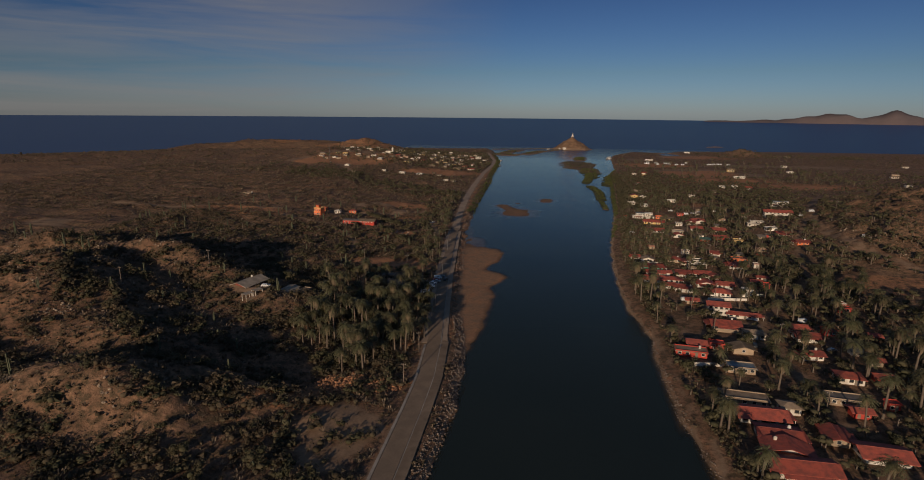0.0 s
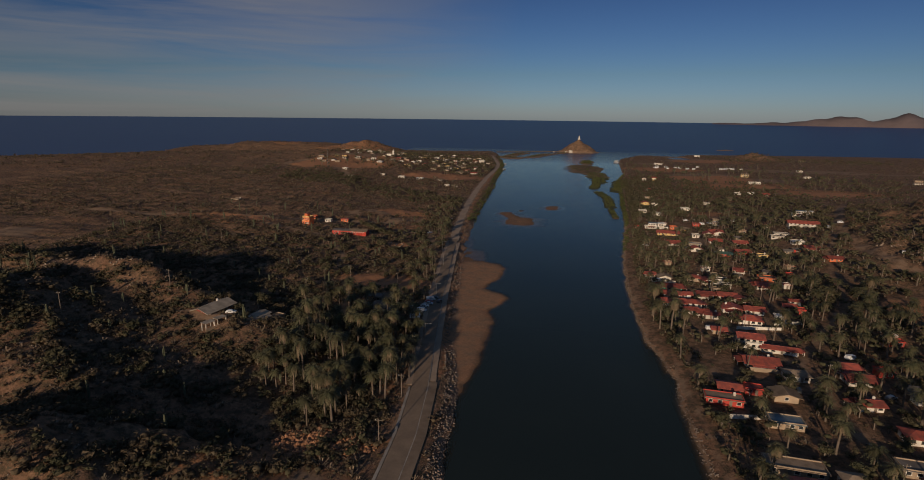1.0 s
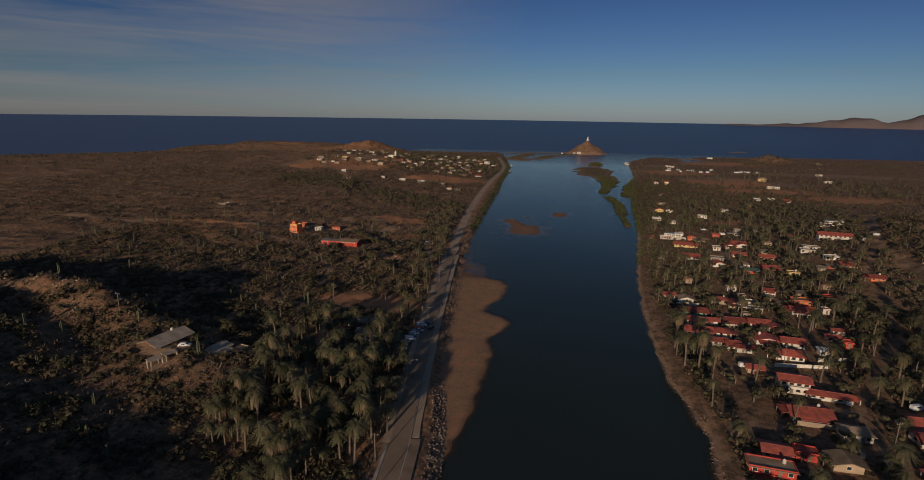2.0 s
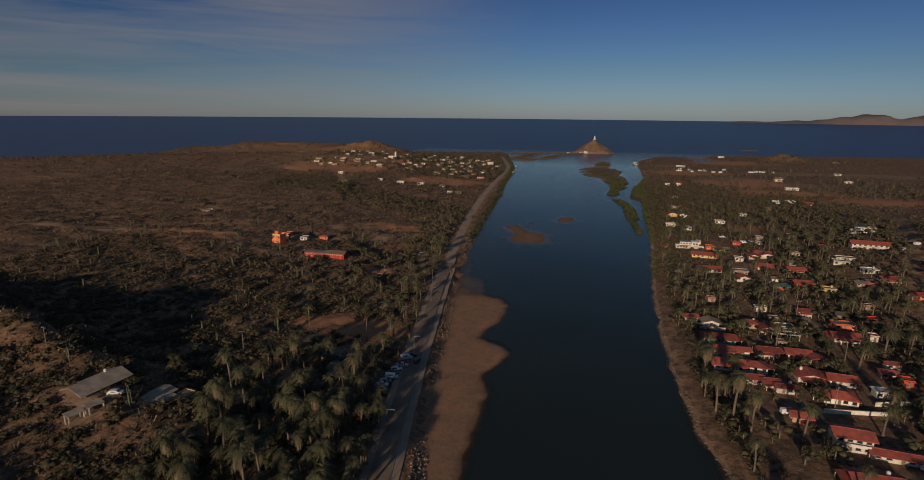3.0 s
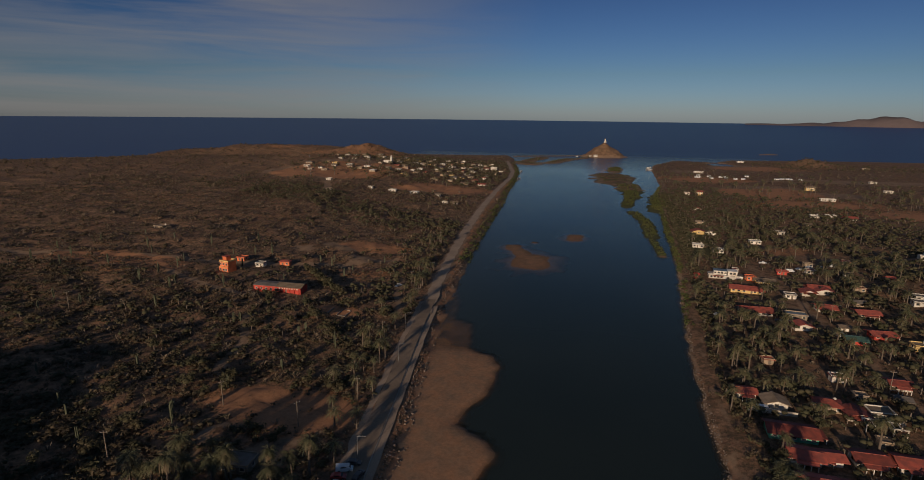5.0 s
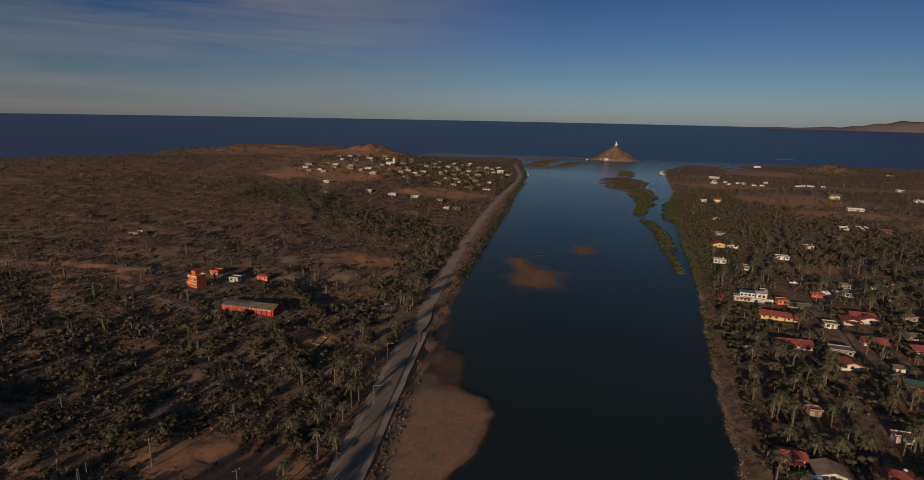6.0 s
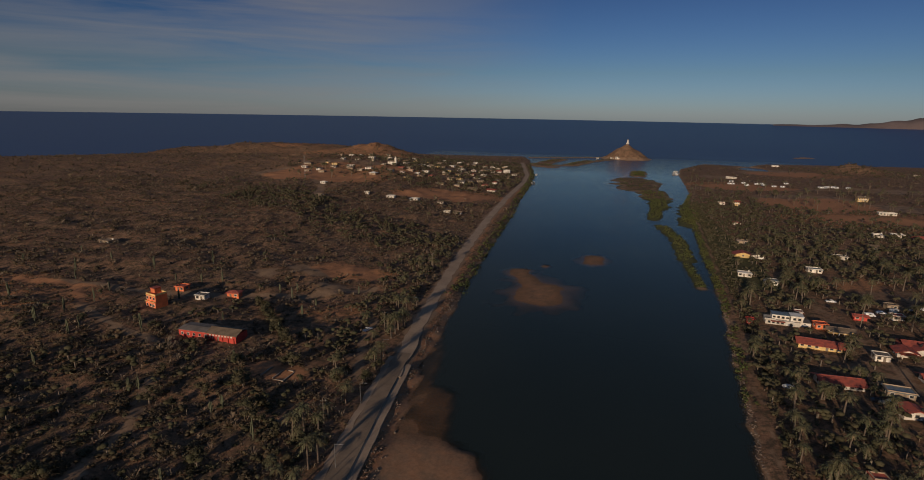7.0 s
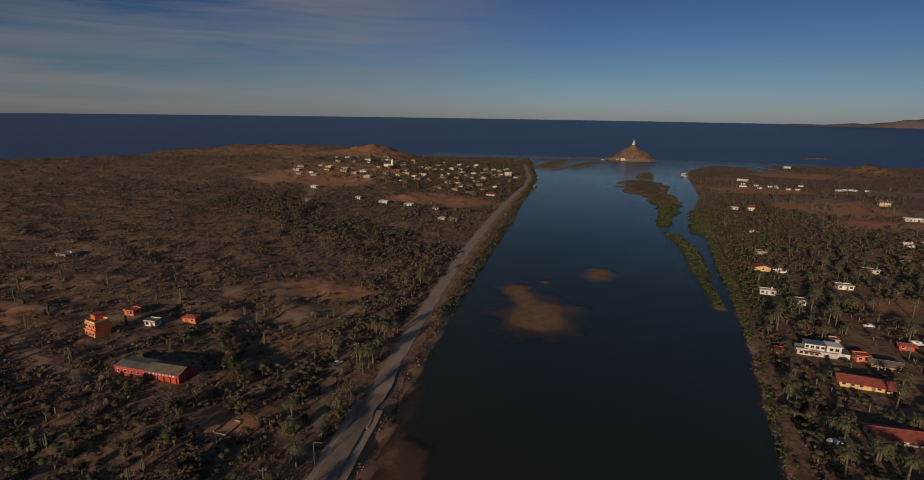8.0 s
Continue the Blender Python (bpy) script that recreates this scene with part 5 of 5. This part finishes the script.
    return np.clip(band * (1 - 0.85 * in_patches(x, y, FIELDS)), 0, 1)


def right_trees(x, y):
    d = x - along(RIGHT_BANK, y)
    clump = smooth(-0.5, 0.3, waves(x, y, 38, 32))
    return smooth(2, 6, d) * smooth(230, 150, d) * smooth(960, 860, y) * np.maximum(0.25 + 0.75 * clump, 0.6 * smooth(50, 35, d)) * (1 - 0.93 * in_patches(x, y, FIELDS))


px, py = spots(760, -128, -45, 172, 300, left_grove, 41, 1.0)
qx, qy = spots(520, 42, 190, 128, 350, right_grove, 42, 1.25, front=9)
r41 = np.random.RandomState(41)
near_x, near_y = np.concatenate([px[:140], qx[:160]]), np.concatenate([py[:140], qy[:160]])
for x, y in zip(near_x, near_y):
    palm_thing(r41.randint(6), float(x), float(y), r41.uniform(0, 360), r41.uniform(0.8, 1.3) if x < 0 else r41.uniform(0.8, 1.35))


def palm_stuff():
    shapes = []
    for k in range(5):
        tall = (6.5, 8.0, 9.5, 7.5, 6.0)[k]
        tv, tf = trunk_of_palm(tall, 0.34, 0.24, 0.4, 5, 3)
        cv, cf = crown_of_palm(26, 5, 3.5, 60 + k)
        dv, df = skirt_of_palm(9, 2.8, 70 + k)
        v = np.concatenate([tv, cv + (0.4, 0, tall), dv + (0.4, 0, tall)])
        f = np.concatenate([tf, cf + len(tv), df + len(tv) + len(cv)])
        shapes.append((v, f, np.concatenate([np.zeros(len(tf)), np.ones(len(cf)), np.full(len(df), 2)]).astype(int)))
    ax, ay = spots(1800, 45, 330, 350, 800, right_grove, 43, 1.15, front=6)
    bx, by = spots(500, -140, -55, 300, 650, left_grove, 44, 1.0)
    cx, cy = spots(900, 90, 420, 780, 1150, lambda x, y: 0.22 + 0 * x, 45, 1.0)
    dx, dy = spots(260, -420, -130, 860, 1200, lambda x, y: 0.4 + 0 * x, 46, 1.0)
    x, y = np.concatenate([px[140:170], qx[160:], ax, bx, cx, dx]), np.concatenate([py[140:170], qy[160:], ay, by, cy, dy])
    s = RNG.uniform(0.7, 1.1, len(x))
    scatter("palm_grove", shapes, [BARK, FROND, DEAD], x, y, s, s * RNG.uniform(0.85, 1.15, len(x)), "grove of feathery green palms between houses", "palm trees")


palm_stuff()


# broad-leaved trees
def tree_shape(seed, leaves=60):
    r = np.random.RandomState(seed)
    near = leaves > 30
    lobes = [(r.normal() * 1.1, r.normal() * 1.1, r.uniform(1.6, 3.8), r.uniform(1.0, 1.7) * (1 if near else 1.2), r.uniform(0.8, 1.3)) for _ in range(6 if near else 3)]
    v, f = leafy(lobes, leaves, 0.20, 0.64)
    bm = bmesh.new()
    tube(bm, 0, 0, -0.3, 0.24, 0.14, 2.6, 7 if near else 4)
    for lx, ly, lz, lr, _ in lobes[:4] if near else ():
        way = Vector((lx, ly, lz - 1.4))
        q = way.to_track_quat("Z", "Y").to_euler()
        tube(bm, 0, 0, 1.4, 0.12, 0.05, way.length, 5, [math.degrees(c) for c in q])
    bmesh.ops.triangulate(bm, faces=bm.faces)
    bm.verts.index_update()
    tv, tf = np.array([p.co[:] for p in bm.verts]), np.array([[p.index for p in q.verts] for q in bm.faces])
    bm.free()
    return (tv, tf), (v, f)


TREES = []
for k in range(5):
    (tv, tf), (cv, cf) = tree_shape(80 + k)
    TREES.append((mesh_of("trunk", tv, tf, [WOOD]), mesh_of("crown", cv, cf, [LEAF])))


def tree_thing(k, x, y, turn_z, size):
    ob = thing("tree", x, y, ground_at(x, y) - 0.1, turn_z)
    ob.scale = (size, size, size * 0.95)
    for name, me in zip(("trunk", "crown"), TREES[k]):
        o = new(name, me)
        o.parent = ob
    return tagged(ob, "dark green spreading broad-leaved tree on dry ground", "tree", "broad-leaved trees")


def left_trees(x, y):
    dl = along(LEFT_BANK, y) - x
    wet = smooth(125, 50, dl) * np.maximum(smooth(165, 200, y) * smooth(600, 450, y), 0.8 * smooth(135, 110, y))
    grove = 0.6 * smooth(1.15, 0.8, np.hypot((x + 84 + (y - 235) * 0.14) / 34, (y - 228) / 62))
    return np.clip(np.maximum(grove, 0.5 * wet) * (0.25 + 0.75 * smooth(-0.2, 0.4, waves(x, y, 40, 33))), 0, 1) * (1 - 0.95 * in_patches(x, y, FIELDS)) * (along(ROAD, y) - x > 7)


tx, ty = spots(1250, -190, -60, 92, 420, left_trees, 51, 1.05)
ux, uy = spots(1500, 50, 210, 130, 360, right_grove, 52, 1.1, front=7)
r51 = np.random.RandomState(51)
for x, y in zip(np.concatenate([tx[:130], ux[:110]]), np.concatenate([ty[:130], uy[:110]])):
    tree_thing(r51.randint(5), float(x), float(y), r51.uniform(0, 360), r51.uniform(0.7, 1.3))


# shade trees in front of some of the houses
r52 = np.random.RandomState(52)
for hx, hy, hr in list(HOUSE_SPOTS):
    if 50 < hx < 140 and hy < 560 and r52.uniform() < 0.38:
        sx, sy = hx + r52.uniform(-0.9, 0.9) * hr, hy - hr - r52.uniform(1.5, 4)
        if all(math.hypot(sx - a, sy - b) > 0.8 * c + 0.6 for a, b, c in HOUSE_SPOTS) and near_track(np.array([sx]), np.array([sy]))[0] < 0.3:
            tree_thing(r52.randint(5), float(sx), float(sy), r52.uniform(0, 360), r52.uniform(0.6, 1.0))


def left_belts(x, y):
    """Dark belts of trees across the plain, beside the road and in the hollow below the ridge."""
    k = np.clip((x + 345) / 235, 0, 1)
    belt = 1.0 * smooth(48, 26, np.abs(y - (725 - 130 * k)) + 12 * waves(x, y, 60, 41))
    d = along(ROAD, y) - x
    belt = np.maximum(belt, 0.8 * smooth(7, 11, d) * smooth(48, 30, d) * smooth(400, 430, y) * smooth(660, 600, y))
    belt = np.maximum(belt, 0.18 * smooth(1.1, 0.7, np.hypot((x + 165) / 65, (y - 362) / 36) + 0.2 * waves(x, y, 40, 46)))
    return belt * (1 - 0.97 * in_patches(x, y, FIELDS))


def far_wood(x, y):
    """Belts of trees between the open brown fields towards the mouth."""
    d = x - along(RIGHT_BANK, y)
    belt = 0.6 * smooth(620, 660, y) * smooth(850, 800, y) * smooth(14, 26, d)
    belt = np.maximum(belt, 0.55 * smooth(870, 900, y) * smooth(1050, 1020, y) * smooth(14, 26, d) * smooth(130, 100, d))
    belt = np.maximum(belt, 0.75 * smooth(300, 350, x) * smooth(1040, 960, y) * smooth(-0.4, 0.2, waves(x, y, 90, 34)))
    belt = np.maximum(belt, 0.7 * smooth(300, 340, x) * smooth(1290, 1320, y) * smooth(1430, 1400, y))
    return np.maximum(belt, 0.04) * (1 - 0.9 * in_patches(x, y, FIELDS))


def village_wood(x, y):
    belt = 1.0 * smooth(830, 900, y) * smooth(-360, -310, x) * smooth(-0.5, 0.2, waves(x, y, 60, 35))
    belt = np.maximum(belt, 0.45 * smooth(900, 960, y) * smooth(-0.2, 0.4, waves(x, y, 50, 44)))
    return np.maximum(belt, 0.10) * (1 - 0.95 * in_patches(x, y, FIELDS))


for k in range(22):
    gx, gy = -168 + 42 * ((k * 0.618) % 1), 424 + 40 * ((k * 0.382) % 1)
    if all(math.hypot(gx - a, gy - b) > c + 1.5 for a, b, c in HOUSE_SPOTS):
        tree_thing(k % 5, gx, gy, 50 * k, 0.8 + 0.4 * ((k * 0.73) % 1))


def tree_stuff():
    shapes = []
    for k in range(4):
        (tv, tf), (cv, cf) = tree_shape(90 + k, 10)
        shapes.append((np.concatenate([tv, cv]), np.concatenate([tf, cf + len(tv)]), np.concatenate([np.zeros(len(tf)), np.ones(len(cf))]).astype(int)))
    ax, ay = spots(6500, 48, 330, 350, 960, right_trees, 53, 1.05, front=4)
    bx, by = spots(1500, -240, -65, 320, 700, lambda x, y: 0.3 * left_trees(x, y) + 0.18 * smooth(-0.1, 0.5, waves(x, y, 70, 33)) * (1 - in_patches(x, y, FIELDS)), 54, 1.0)
    fx, fy = spots(4200, -380, -95, 320, 800, left_belts, 58, 1.0)
    cx, cy = spots(6000, 95, 700, 620, 1430, far_wood, 55, 1.0)
    dx, dy = spots(5200, -460, -120, 700, 1300, village_wood, 56, 1.0)
    ex, ey = spots(1700, 130, 330, 140, 380, lambda x, y: 0.75 * smooth(-0.5, 0.1, waves(x, y, 44, 48)) * (1 - in_patches(x, y, FIELDS + REDS)), 57, 1.0)
    x, y = np.concatenate([tx[130:], ux[110:], ax, bx, cx, dx, ex, fx]), np.concatenate([ty[130:], uy[110:], ay, by, cy, dy, ey, fy])
    s = RNG.uniform(0.6, 1.3, len(x))
    scatter("woodland", shapes, [WOOD, LEAF], x, y, s, s * RNG.uniform(0.8, 1.1, len(x)), "dark green trees between houses and fields", "trees")


tree_stuff()


# desert scrub: bushes near, smaller and simpler ones far off
def scrub_density(x, y):
    open_ground = 1 - 0.93 * in_patches(x, y, FIELDS)
    dl, dr, dc = shore(x, y)
    clump = 0.30 + 0.70 * smooth(-0.5, 0.5, waves(x, y, 30, 36) + 0.6 * waves(x, y, 90, 37))
    keep = open_ground * clump * smooth(0.5, 4, np.maximum(dl, dr)) * smooth(4, 30, dc)
    isle = (np.abs(x) < 60) & (np.maximum(dl, dr) < 0)
    return np.where(isle | (np.abs(x - along(ROAD, y)) < 6), 0, keep) * np.where((x < 0) & (dl < 8) & (y > 190), 0.1, 1)


def shapes_of(n, maker, mat):
    out = []
    for _ in range(n):
        v, f = maker()
        out.append((v, f, mat))
    return out


def scrub(name, n, area, seed, low, high, leaves, lobes, label, dry=0.14):
    x, y = spots(n, *area, scrub_density, seed, 0.95)
    shapes = shapes_of(5, lambda: bush(lobes, leaves), 0) + shapes_of(3, twiggy, 1)
    pick = np.where(RNG.uniform(size=len(x)) < dry, RNG.randint(5, 8, len(x)), RNG.randint(0, 5, len(x)))
    s = RNG.uniform(low, high, len(x)) * np.where(RNG.uniform(size=len(x)) < 0.15, 1.5, 1.0)
    return scatter(name, shapes, [SCRUB, TWIG], x, y, s, s * RNG.uniform(0.55, 0.95, len(x)), label, "scrub")


scrub("near_scrub", 22000, (-330, -30, 92, 420), 61, 0.6, 1.8, 12, 1, "grey-green and brown desert scrub on stony slopes")
scrub("ridge_scrub", 10000, (-330, -110, 94, 275), 69, 0.5, 1.3, 10, 1, "low grey-brown scrub on the rocky ridges", 0.3)
scrub("bank_scrub", 6000, (42, 330, 110, 420), 62, 0.5, 1.5, 20, 1, "dusty green bushes between houses and palms", 0.15)
scrub("middle_scrub", 20000, (-640, -70, 400, 800), 63, 0.9, 2.2, 7, 1, "brown desert scrub across the flat land")
scrub("far_scrub", 9000, (-1300, -110, 720, 1420), 64, 1.6, 3.6, 8, 1, "distant brown desert scrub")
scrub("right_scrub", 7500, (60, 900, 400, 1500), 65, 1.2, 3.0, 9, 1, "dark brown-green scrub on hill and flats")
scrub("left_hill_scrub", 4000, (-700, -300, 150, 500), 66, 1.0, 2.4, 12, 1, "brown scrub on the left hills")


def hill_thicket():
    """Dense dark scrub over the hill beside the curving road."""
    shapes = shapes_of(5, lambda: bush(1, 12), 0) + shapes_of(2, lambda: bush(1, 12), 1)
    x, y = spots(9000, 214, 470, 330, 700, lambda x, y: 0.85 * smooth(5, 10, lay(x, y)) * smooth(-0.9, -0.1, waves(x, y, 34, 45)), 72, 1.0)
    s = RNG.uniform(0.9, 2.3, len(x))
    scatter("hill_thicket", shapes, [SCRUB, LEAF], x, y, s, s * RNG.uniform(0.7, 1.1, len(x)), "dense dark scrub covering the hill", "scrub")


hill_thicket()


def thicket():
    """Taller dark bushes that close up in the hollows of the near slopes and round the red house."""
    shapes = shapes_of(3, lambda: bush(2, 15), 0) + shapes_of(4, lambda: bush(2, 15), 1)

    def hollow(x, y):
        low = smooth(26, 12, lay(x, y)) + 0.65 + 0.35 * smooth(225, 205, y)
        return np.clip(low * smooth(-0.35, 0.45, waves(x, y, 38, 43)), 0, 1) * scrub_density(x, y) ** 0.3 * smooth(6, 14, along(ROAD, y) - x) * np.where(y > 300, 0.35, 1)

    def plain(x, y):
        d = along(ROAD, y) - x
        return 0.55 * smooth(268, 285, y) * smooth(405, 360, y + 0.12 * (x + 75)) * smooth(8, 14, d) * (1 - 0.97 * in_patches(x, y, FIELDS)) * smooth(-1.0, -0.4, waves(x, y, 26, 47))

    x, y = spots(6000, -270, -50, 95, 300, hollow, 68, 1.0)
    ax, ay = spots(4300, -330, -70, 268, 415, plain, 73, 1.0)
    s = np.concatenate([RNG.uniform(1.4, 3.3, len(x)), RNG.uniform(0.9, 3.0, len(ax))])
    x, y = np.concatenate([x, ax]), np.concatenate([y, ay])
    scatter("thicket", shapes, [LEAF, SCRUB], x, y, s, s * np.where(y < 268, RNG.uniform(0.6, 0.95, len(x)), RNG.uniform(0.42, 0.68, len(x))), "dark green thorn thicket in the hollows", "scrub")


thicket()


def bank_bushes():
    """Dark bushes between the narrow bank path and the first houses."""
    shapes = shapes_of(4, lambda: bush(1, 16), 0) + shapes_of(2, lambda: bush(1, 16), 1)
    r = np.random.RandomState(74)
    y = r.uniform(112, 900, 1500)
    x = along(RIGHT_PATH, y) + 0.8 + np.abs(r.normal(0, 4.5, 1500))
    keep = (near_track(x, y) < 0.4) & (waves(x, y, 30, 52) > -0.55) & (lay(x, y) > 0.8)
    x, y = x[keep], y[keep]
    ok = clear_of_houses(x, y, 1.0)
    x, y = x[ok], y[ok]
    s = r.uniform(0.8, 2.1, len(x))
    scatter("bank_bushes", shapes, [LEAF, SCRUB], x, y, s, s * r.uniform(0.7, 1.1, len(x)), "dark green bushes lining the river bank path", "bushes")


bank_bushes()


def mangroves():
    shapes = shapes_of(5, lambda: bush(1, 14), 0)
    xs, ys = [], []
    r = np.random.RandomState(71)
    for which, (ax, ay, bx, by, half, _) in enumerate(ISLETS[:15]):
        n = int((0.028 if which > 8 else 0.014 if half > 20 else 0.05 if half > 17 else 0.12) * half * 2 * math.hypot(bx - ax, by - ay))
        k = r.uniform(0, 1, n)
        xs.append(ax + k * (bx - ax) + r.uniform(-0.85, 0.85, n) * half)
        ys.append(ay + k * (by - ay) + r.uniform(-3, 3, n))
    x, y = np.concatenate(xs), np.concatenate(ys)
    keep = lay(x, y) > 0.1
    x, y = x[keep], y[keep]
    edge_y, side_y = r.uniform(520, 1250, 640), r.uniform(430, 1000, 420)
    x = np.concatenate([x, along(LEFT_BANK, edge_y) + r.uniform(-6, 1.5, 640), along(RIGHT_BANK, side_y) + r.uniform(-0.5, 3.5, 420)])
    y = np.concatenate([y, edge_y, side_y])
    s = r.uniform(0.9, 2.2, len(x))
    scatter("mangroves", shapes, [MARSH], x, y, s, s * 0.8, "yellow-green mangrove and reed on low islands", "mangrove")


mangroves()


# columnar cacti
def cactus_mesh(seed):
    r = random.Random(seed)
    bm = bmesh.new()
    tall = r.uniform(4.5, 7.5)
    tube(bm, 0, 0, -0.3, 0.26, 0.22, tall, 8)
    for k in range(r.randint(2, 5)):
        a, z = r.uniform(0, 6.28), r.uniform(0.8, 2.0)
        tube(bm, 0.5 * math.cos(a), 0.5 * math.sin(a), z, 0.20, 0.17, tall * r.uniform(0.45, 0.75), 7)
        tube(bm, 0, 0, z, 0.16, 0.18, 0.62, 6, (0, 62, math.degrees(a)))
    me = bpy.data.meshes.new("cactus")
    bm.to_mesh(me)
    bm.free()
    me.materials.append(CACTUS)
    return me


CACTI = [cactus_mesh(k) for k in range(5)]
kx, ky = spots(420, -330, -70, 110, 520, lambda x, y: 0.6 * smooth(20, 50, along(ROAD, y) - x) * (1 - in_patches(x, y, FIELDS)), 67, 1.1)
for k, (x, y) in enumerate(zip(kx[:110], ky[:110])):
    ob = new("cactus", CACTI[k % 5])
    ob.matrix_basis = pose(float(x), float(y), ground_at(x, y), 0, 0, 37 * k) @ Matrix.Diagonal((0.9, 0.9, 0.8 + 0.05 * (k % 8), 1))
    tagged(ob, "tall grey-green columnar cactus in desert scrub", "cactus", "columnar cacti")


# rocks along the banks and pale crags on the hill
def rocks(name, x, y, low, high, mat, label):
    shapes = []
    for _ in range(6):
        v = ICO[0] * RNG.uniform(0.6, 1.15, (12, 1)) * (1, 0.8, 0.65)
        shapes.append((v, ICO[1], 0))
    s = RNG.uniform(low, high, len(x)) ** 1.0
    scatter(name, shapes, [mat], x, y, s, s, label, "rocks", -0.1, soft=False)


r81 = np.random.RandomState(81)
yy = np.concatenate([r81.uniform(100, 240, 1000), r81.uniform(240, 520, 260)])
off = r81.uniform(-4.0, 2.2, len(yy))
rocks("left_rip_rap", along(LEFT_BANK, yy) - 1.0 + off * 0.8, yy, 0.15, 0.55, ROCK, "grey-brown rip-rap boulders along the water's edge")
yy = r81.uniform(105, 560, 2000)
rocks("right_rip_rap", along(RIGHT_BANK, yy) + r81.uniform(-1.2, 1.6, len(yy)), yy, 0.12, 0.42, ROCK, "grey-brown rip-rap boulders along the river bank")
gx, gy = spots(900, -84, -50, 154, 176, lambda x, y: smooth(1.1, 0.6, np.hypot((x + 66) / 17, (y - 166) / 8)), 84, 1.0)
rocks("clay_scarp", gx, gy, 0.3, 1.1, CLAY, "orange clay rocks of a small scarp")
yy = r81.uniform(236, 520, 420)
rocks("verge_stones", along(ROAD, yy) + 6.2 + r81.normal(0, 0.5, len(yy)), yy, 0.12, 0.38, ROCK, "line of brown boulders along the dirt road")
gx, gy = spots(16000, -330, -100, 95, 262, lambda x, y: smooth(0.0, 0.7, waves(x, y, 26, 38)) * smooth(11, 22, lay(x, y)), 82, 1.0)
rocks("crags", gx, gy, 0.2, 0.8, CRAG, "pale broken rock on the stony hill")
gx, gy = spots(260, 209, 226, 355, 445, lambda x, y: smooth(0.0, 0.5, waves(x, y, 14, 39)), 83, 1.0)
rocks("road_cut_rocks", gx, gy, 0.3, 1.1, CRAG, "pale rocks in the road cutting")


# poles with cross-arms along the roads
def pole():
    ob = new("utility_pole")
    part("post", tubes((0, 0, -0.5, 0.16, 0.11, 9.5, 8)), WOOD, ob)
    part("crossarm", boxes((0, 0, 8.3, 2.0, 0.14, 0.14)), WOOD, ob)
    for k in (-0.85, 0.0, 0.85):
        part("insulator", tubes((k, 0, 8.44, 0.06, 0.05, 0.22, 6)), PAINTS[0], ob)
    return tagged(ob, "grey wooden utility pole with crossarm beside the road", "utility pole", "utility poles")


def street_lamp():
    ob = new("street_lamp")
    part("post", tubes((0, 0, -0.4, 0.12, 0.08, 8.0, 8)), STEEL, ob)
    part("arm", tubes((0, 0, 7.5, 0.06, 0.05, 2.2, 6, (0, 80, 0))), STEEL, ob)
    part("lamp_head", boxes((2.3, 0, 7.8, 0.7, 0.26, 0.16)), STEEL, ob)
    return tagged(ob, "galvanised street lamp beside the river road", "street lamp", "street lamps")


first = pole()
first.matrix_basis = pose(-189, 199, ground_at(-189, 199))
for k, (x, y) in enumerate(((-174, 240), (-127, 279), (-117, 314), (-88, 311), (-49.5, 168), (-51, 196), (-56, 228), (-66, 262), (-76, 330), (-86, 380), (-97, 455), (-108, 560),
                           (92, 176), (100, 236), (88, 290), (108, 330), (108, 380), (116, 450), (116, 520), (226, 420), (230, 480), (-200, 300), (-230, 360))):
    copy_thing(first, pose(x, y, ground_at(x, y), 0, 0, 20 * (k % 4)))
first = street_lamp()
first.matrix_basis = pose(-72.5, 362, ground_at(-72.5, 362))
for x, y in ((-80.5, 395), (-87, 430), (-93, 480), (-63, 300), (-55, 245)):
    copy_thing(first, pose(x, y, ground_at(x, y)))


# bushes and small walls round the yards
def yard_wall(x0, y0, x1, y1, wall, tall=1.6):
    n = math.hypot(x1 - x0, y1 - y0)
    a = math.degrees(math.atan2(y1 - y0, x1 - x0))
    z = min(ground_at(x0, y0), ground_at(x1, y1))
    ob = thing("garden_wall", (x0 + x1) / 2, (y0 + y1) / 2, z, a)
    part("wall", boxes((0, 0, -0.4, n, 0.2, tall + 0.4)), WALLS[wall], ob)
    part("coping", boxes((0, 0, tall, n + 0.1, 0.3, 0.1)), CONCRETE, ob)
    return tagged(ob, f"{PAINT[wall]} low garden wall in a dirt yard", "wall", "garden walls")


for rx, ry, sx, sy in ((-122, 399, 9, 0.3), (-113, 399, 0.3, 7), (-122, 399, 0.3, 7), (-122, 406, 9, 0.3), (-117, 399, 0.3, 7)):
    yard_wall(rx, ry, rx + (sx if sx > 1 else 0.4), ry + (sy if sy > 1 else 0.1), "tan", 0.5)
yard_wall(58, 206, 74, 208, "white")
yard_wall(84, 288, 104, 290, "white")
yard_wall(103, 296, 118, 300, "white")
yard_wall(76, 244, 90, 243, "tan")
yard_wall(55, 357, 70, 356, "white")
yard_wall(96, 302, 96, 318, "white")
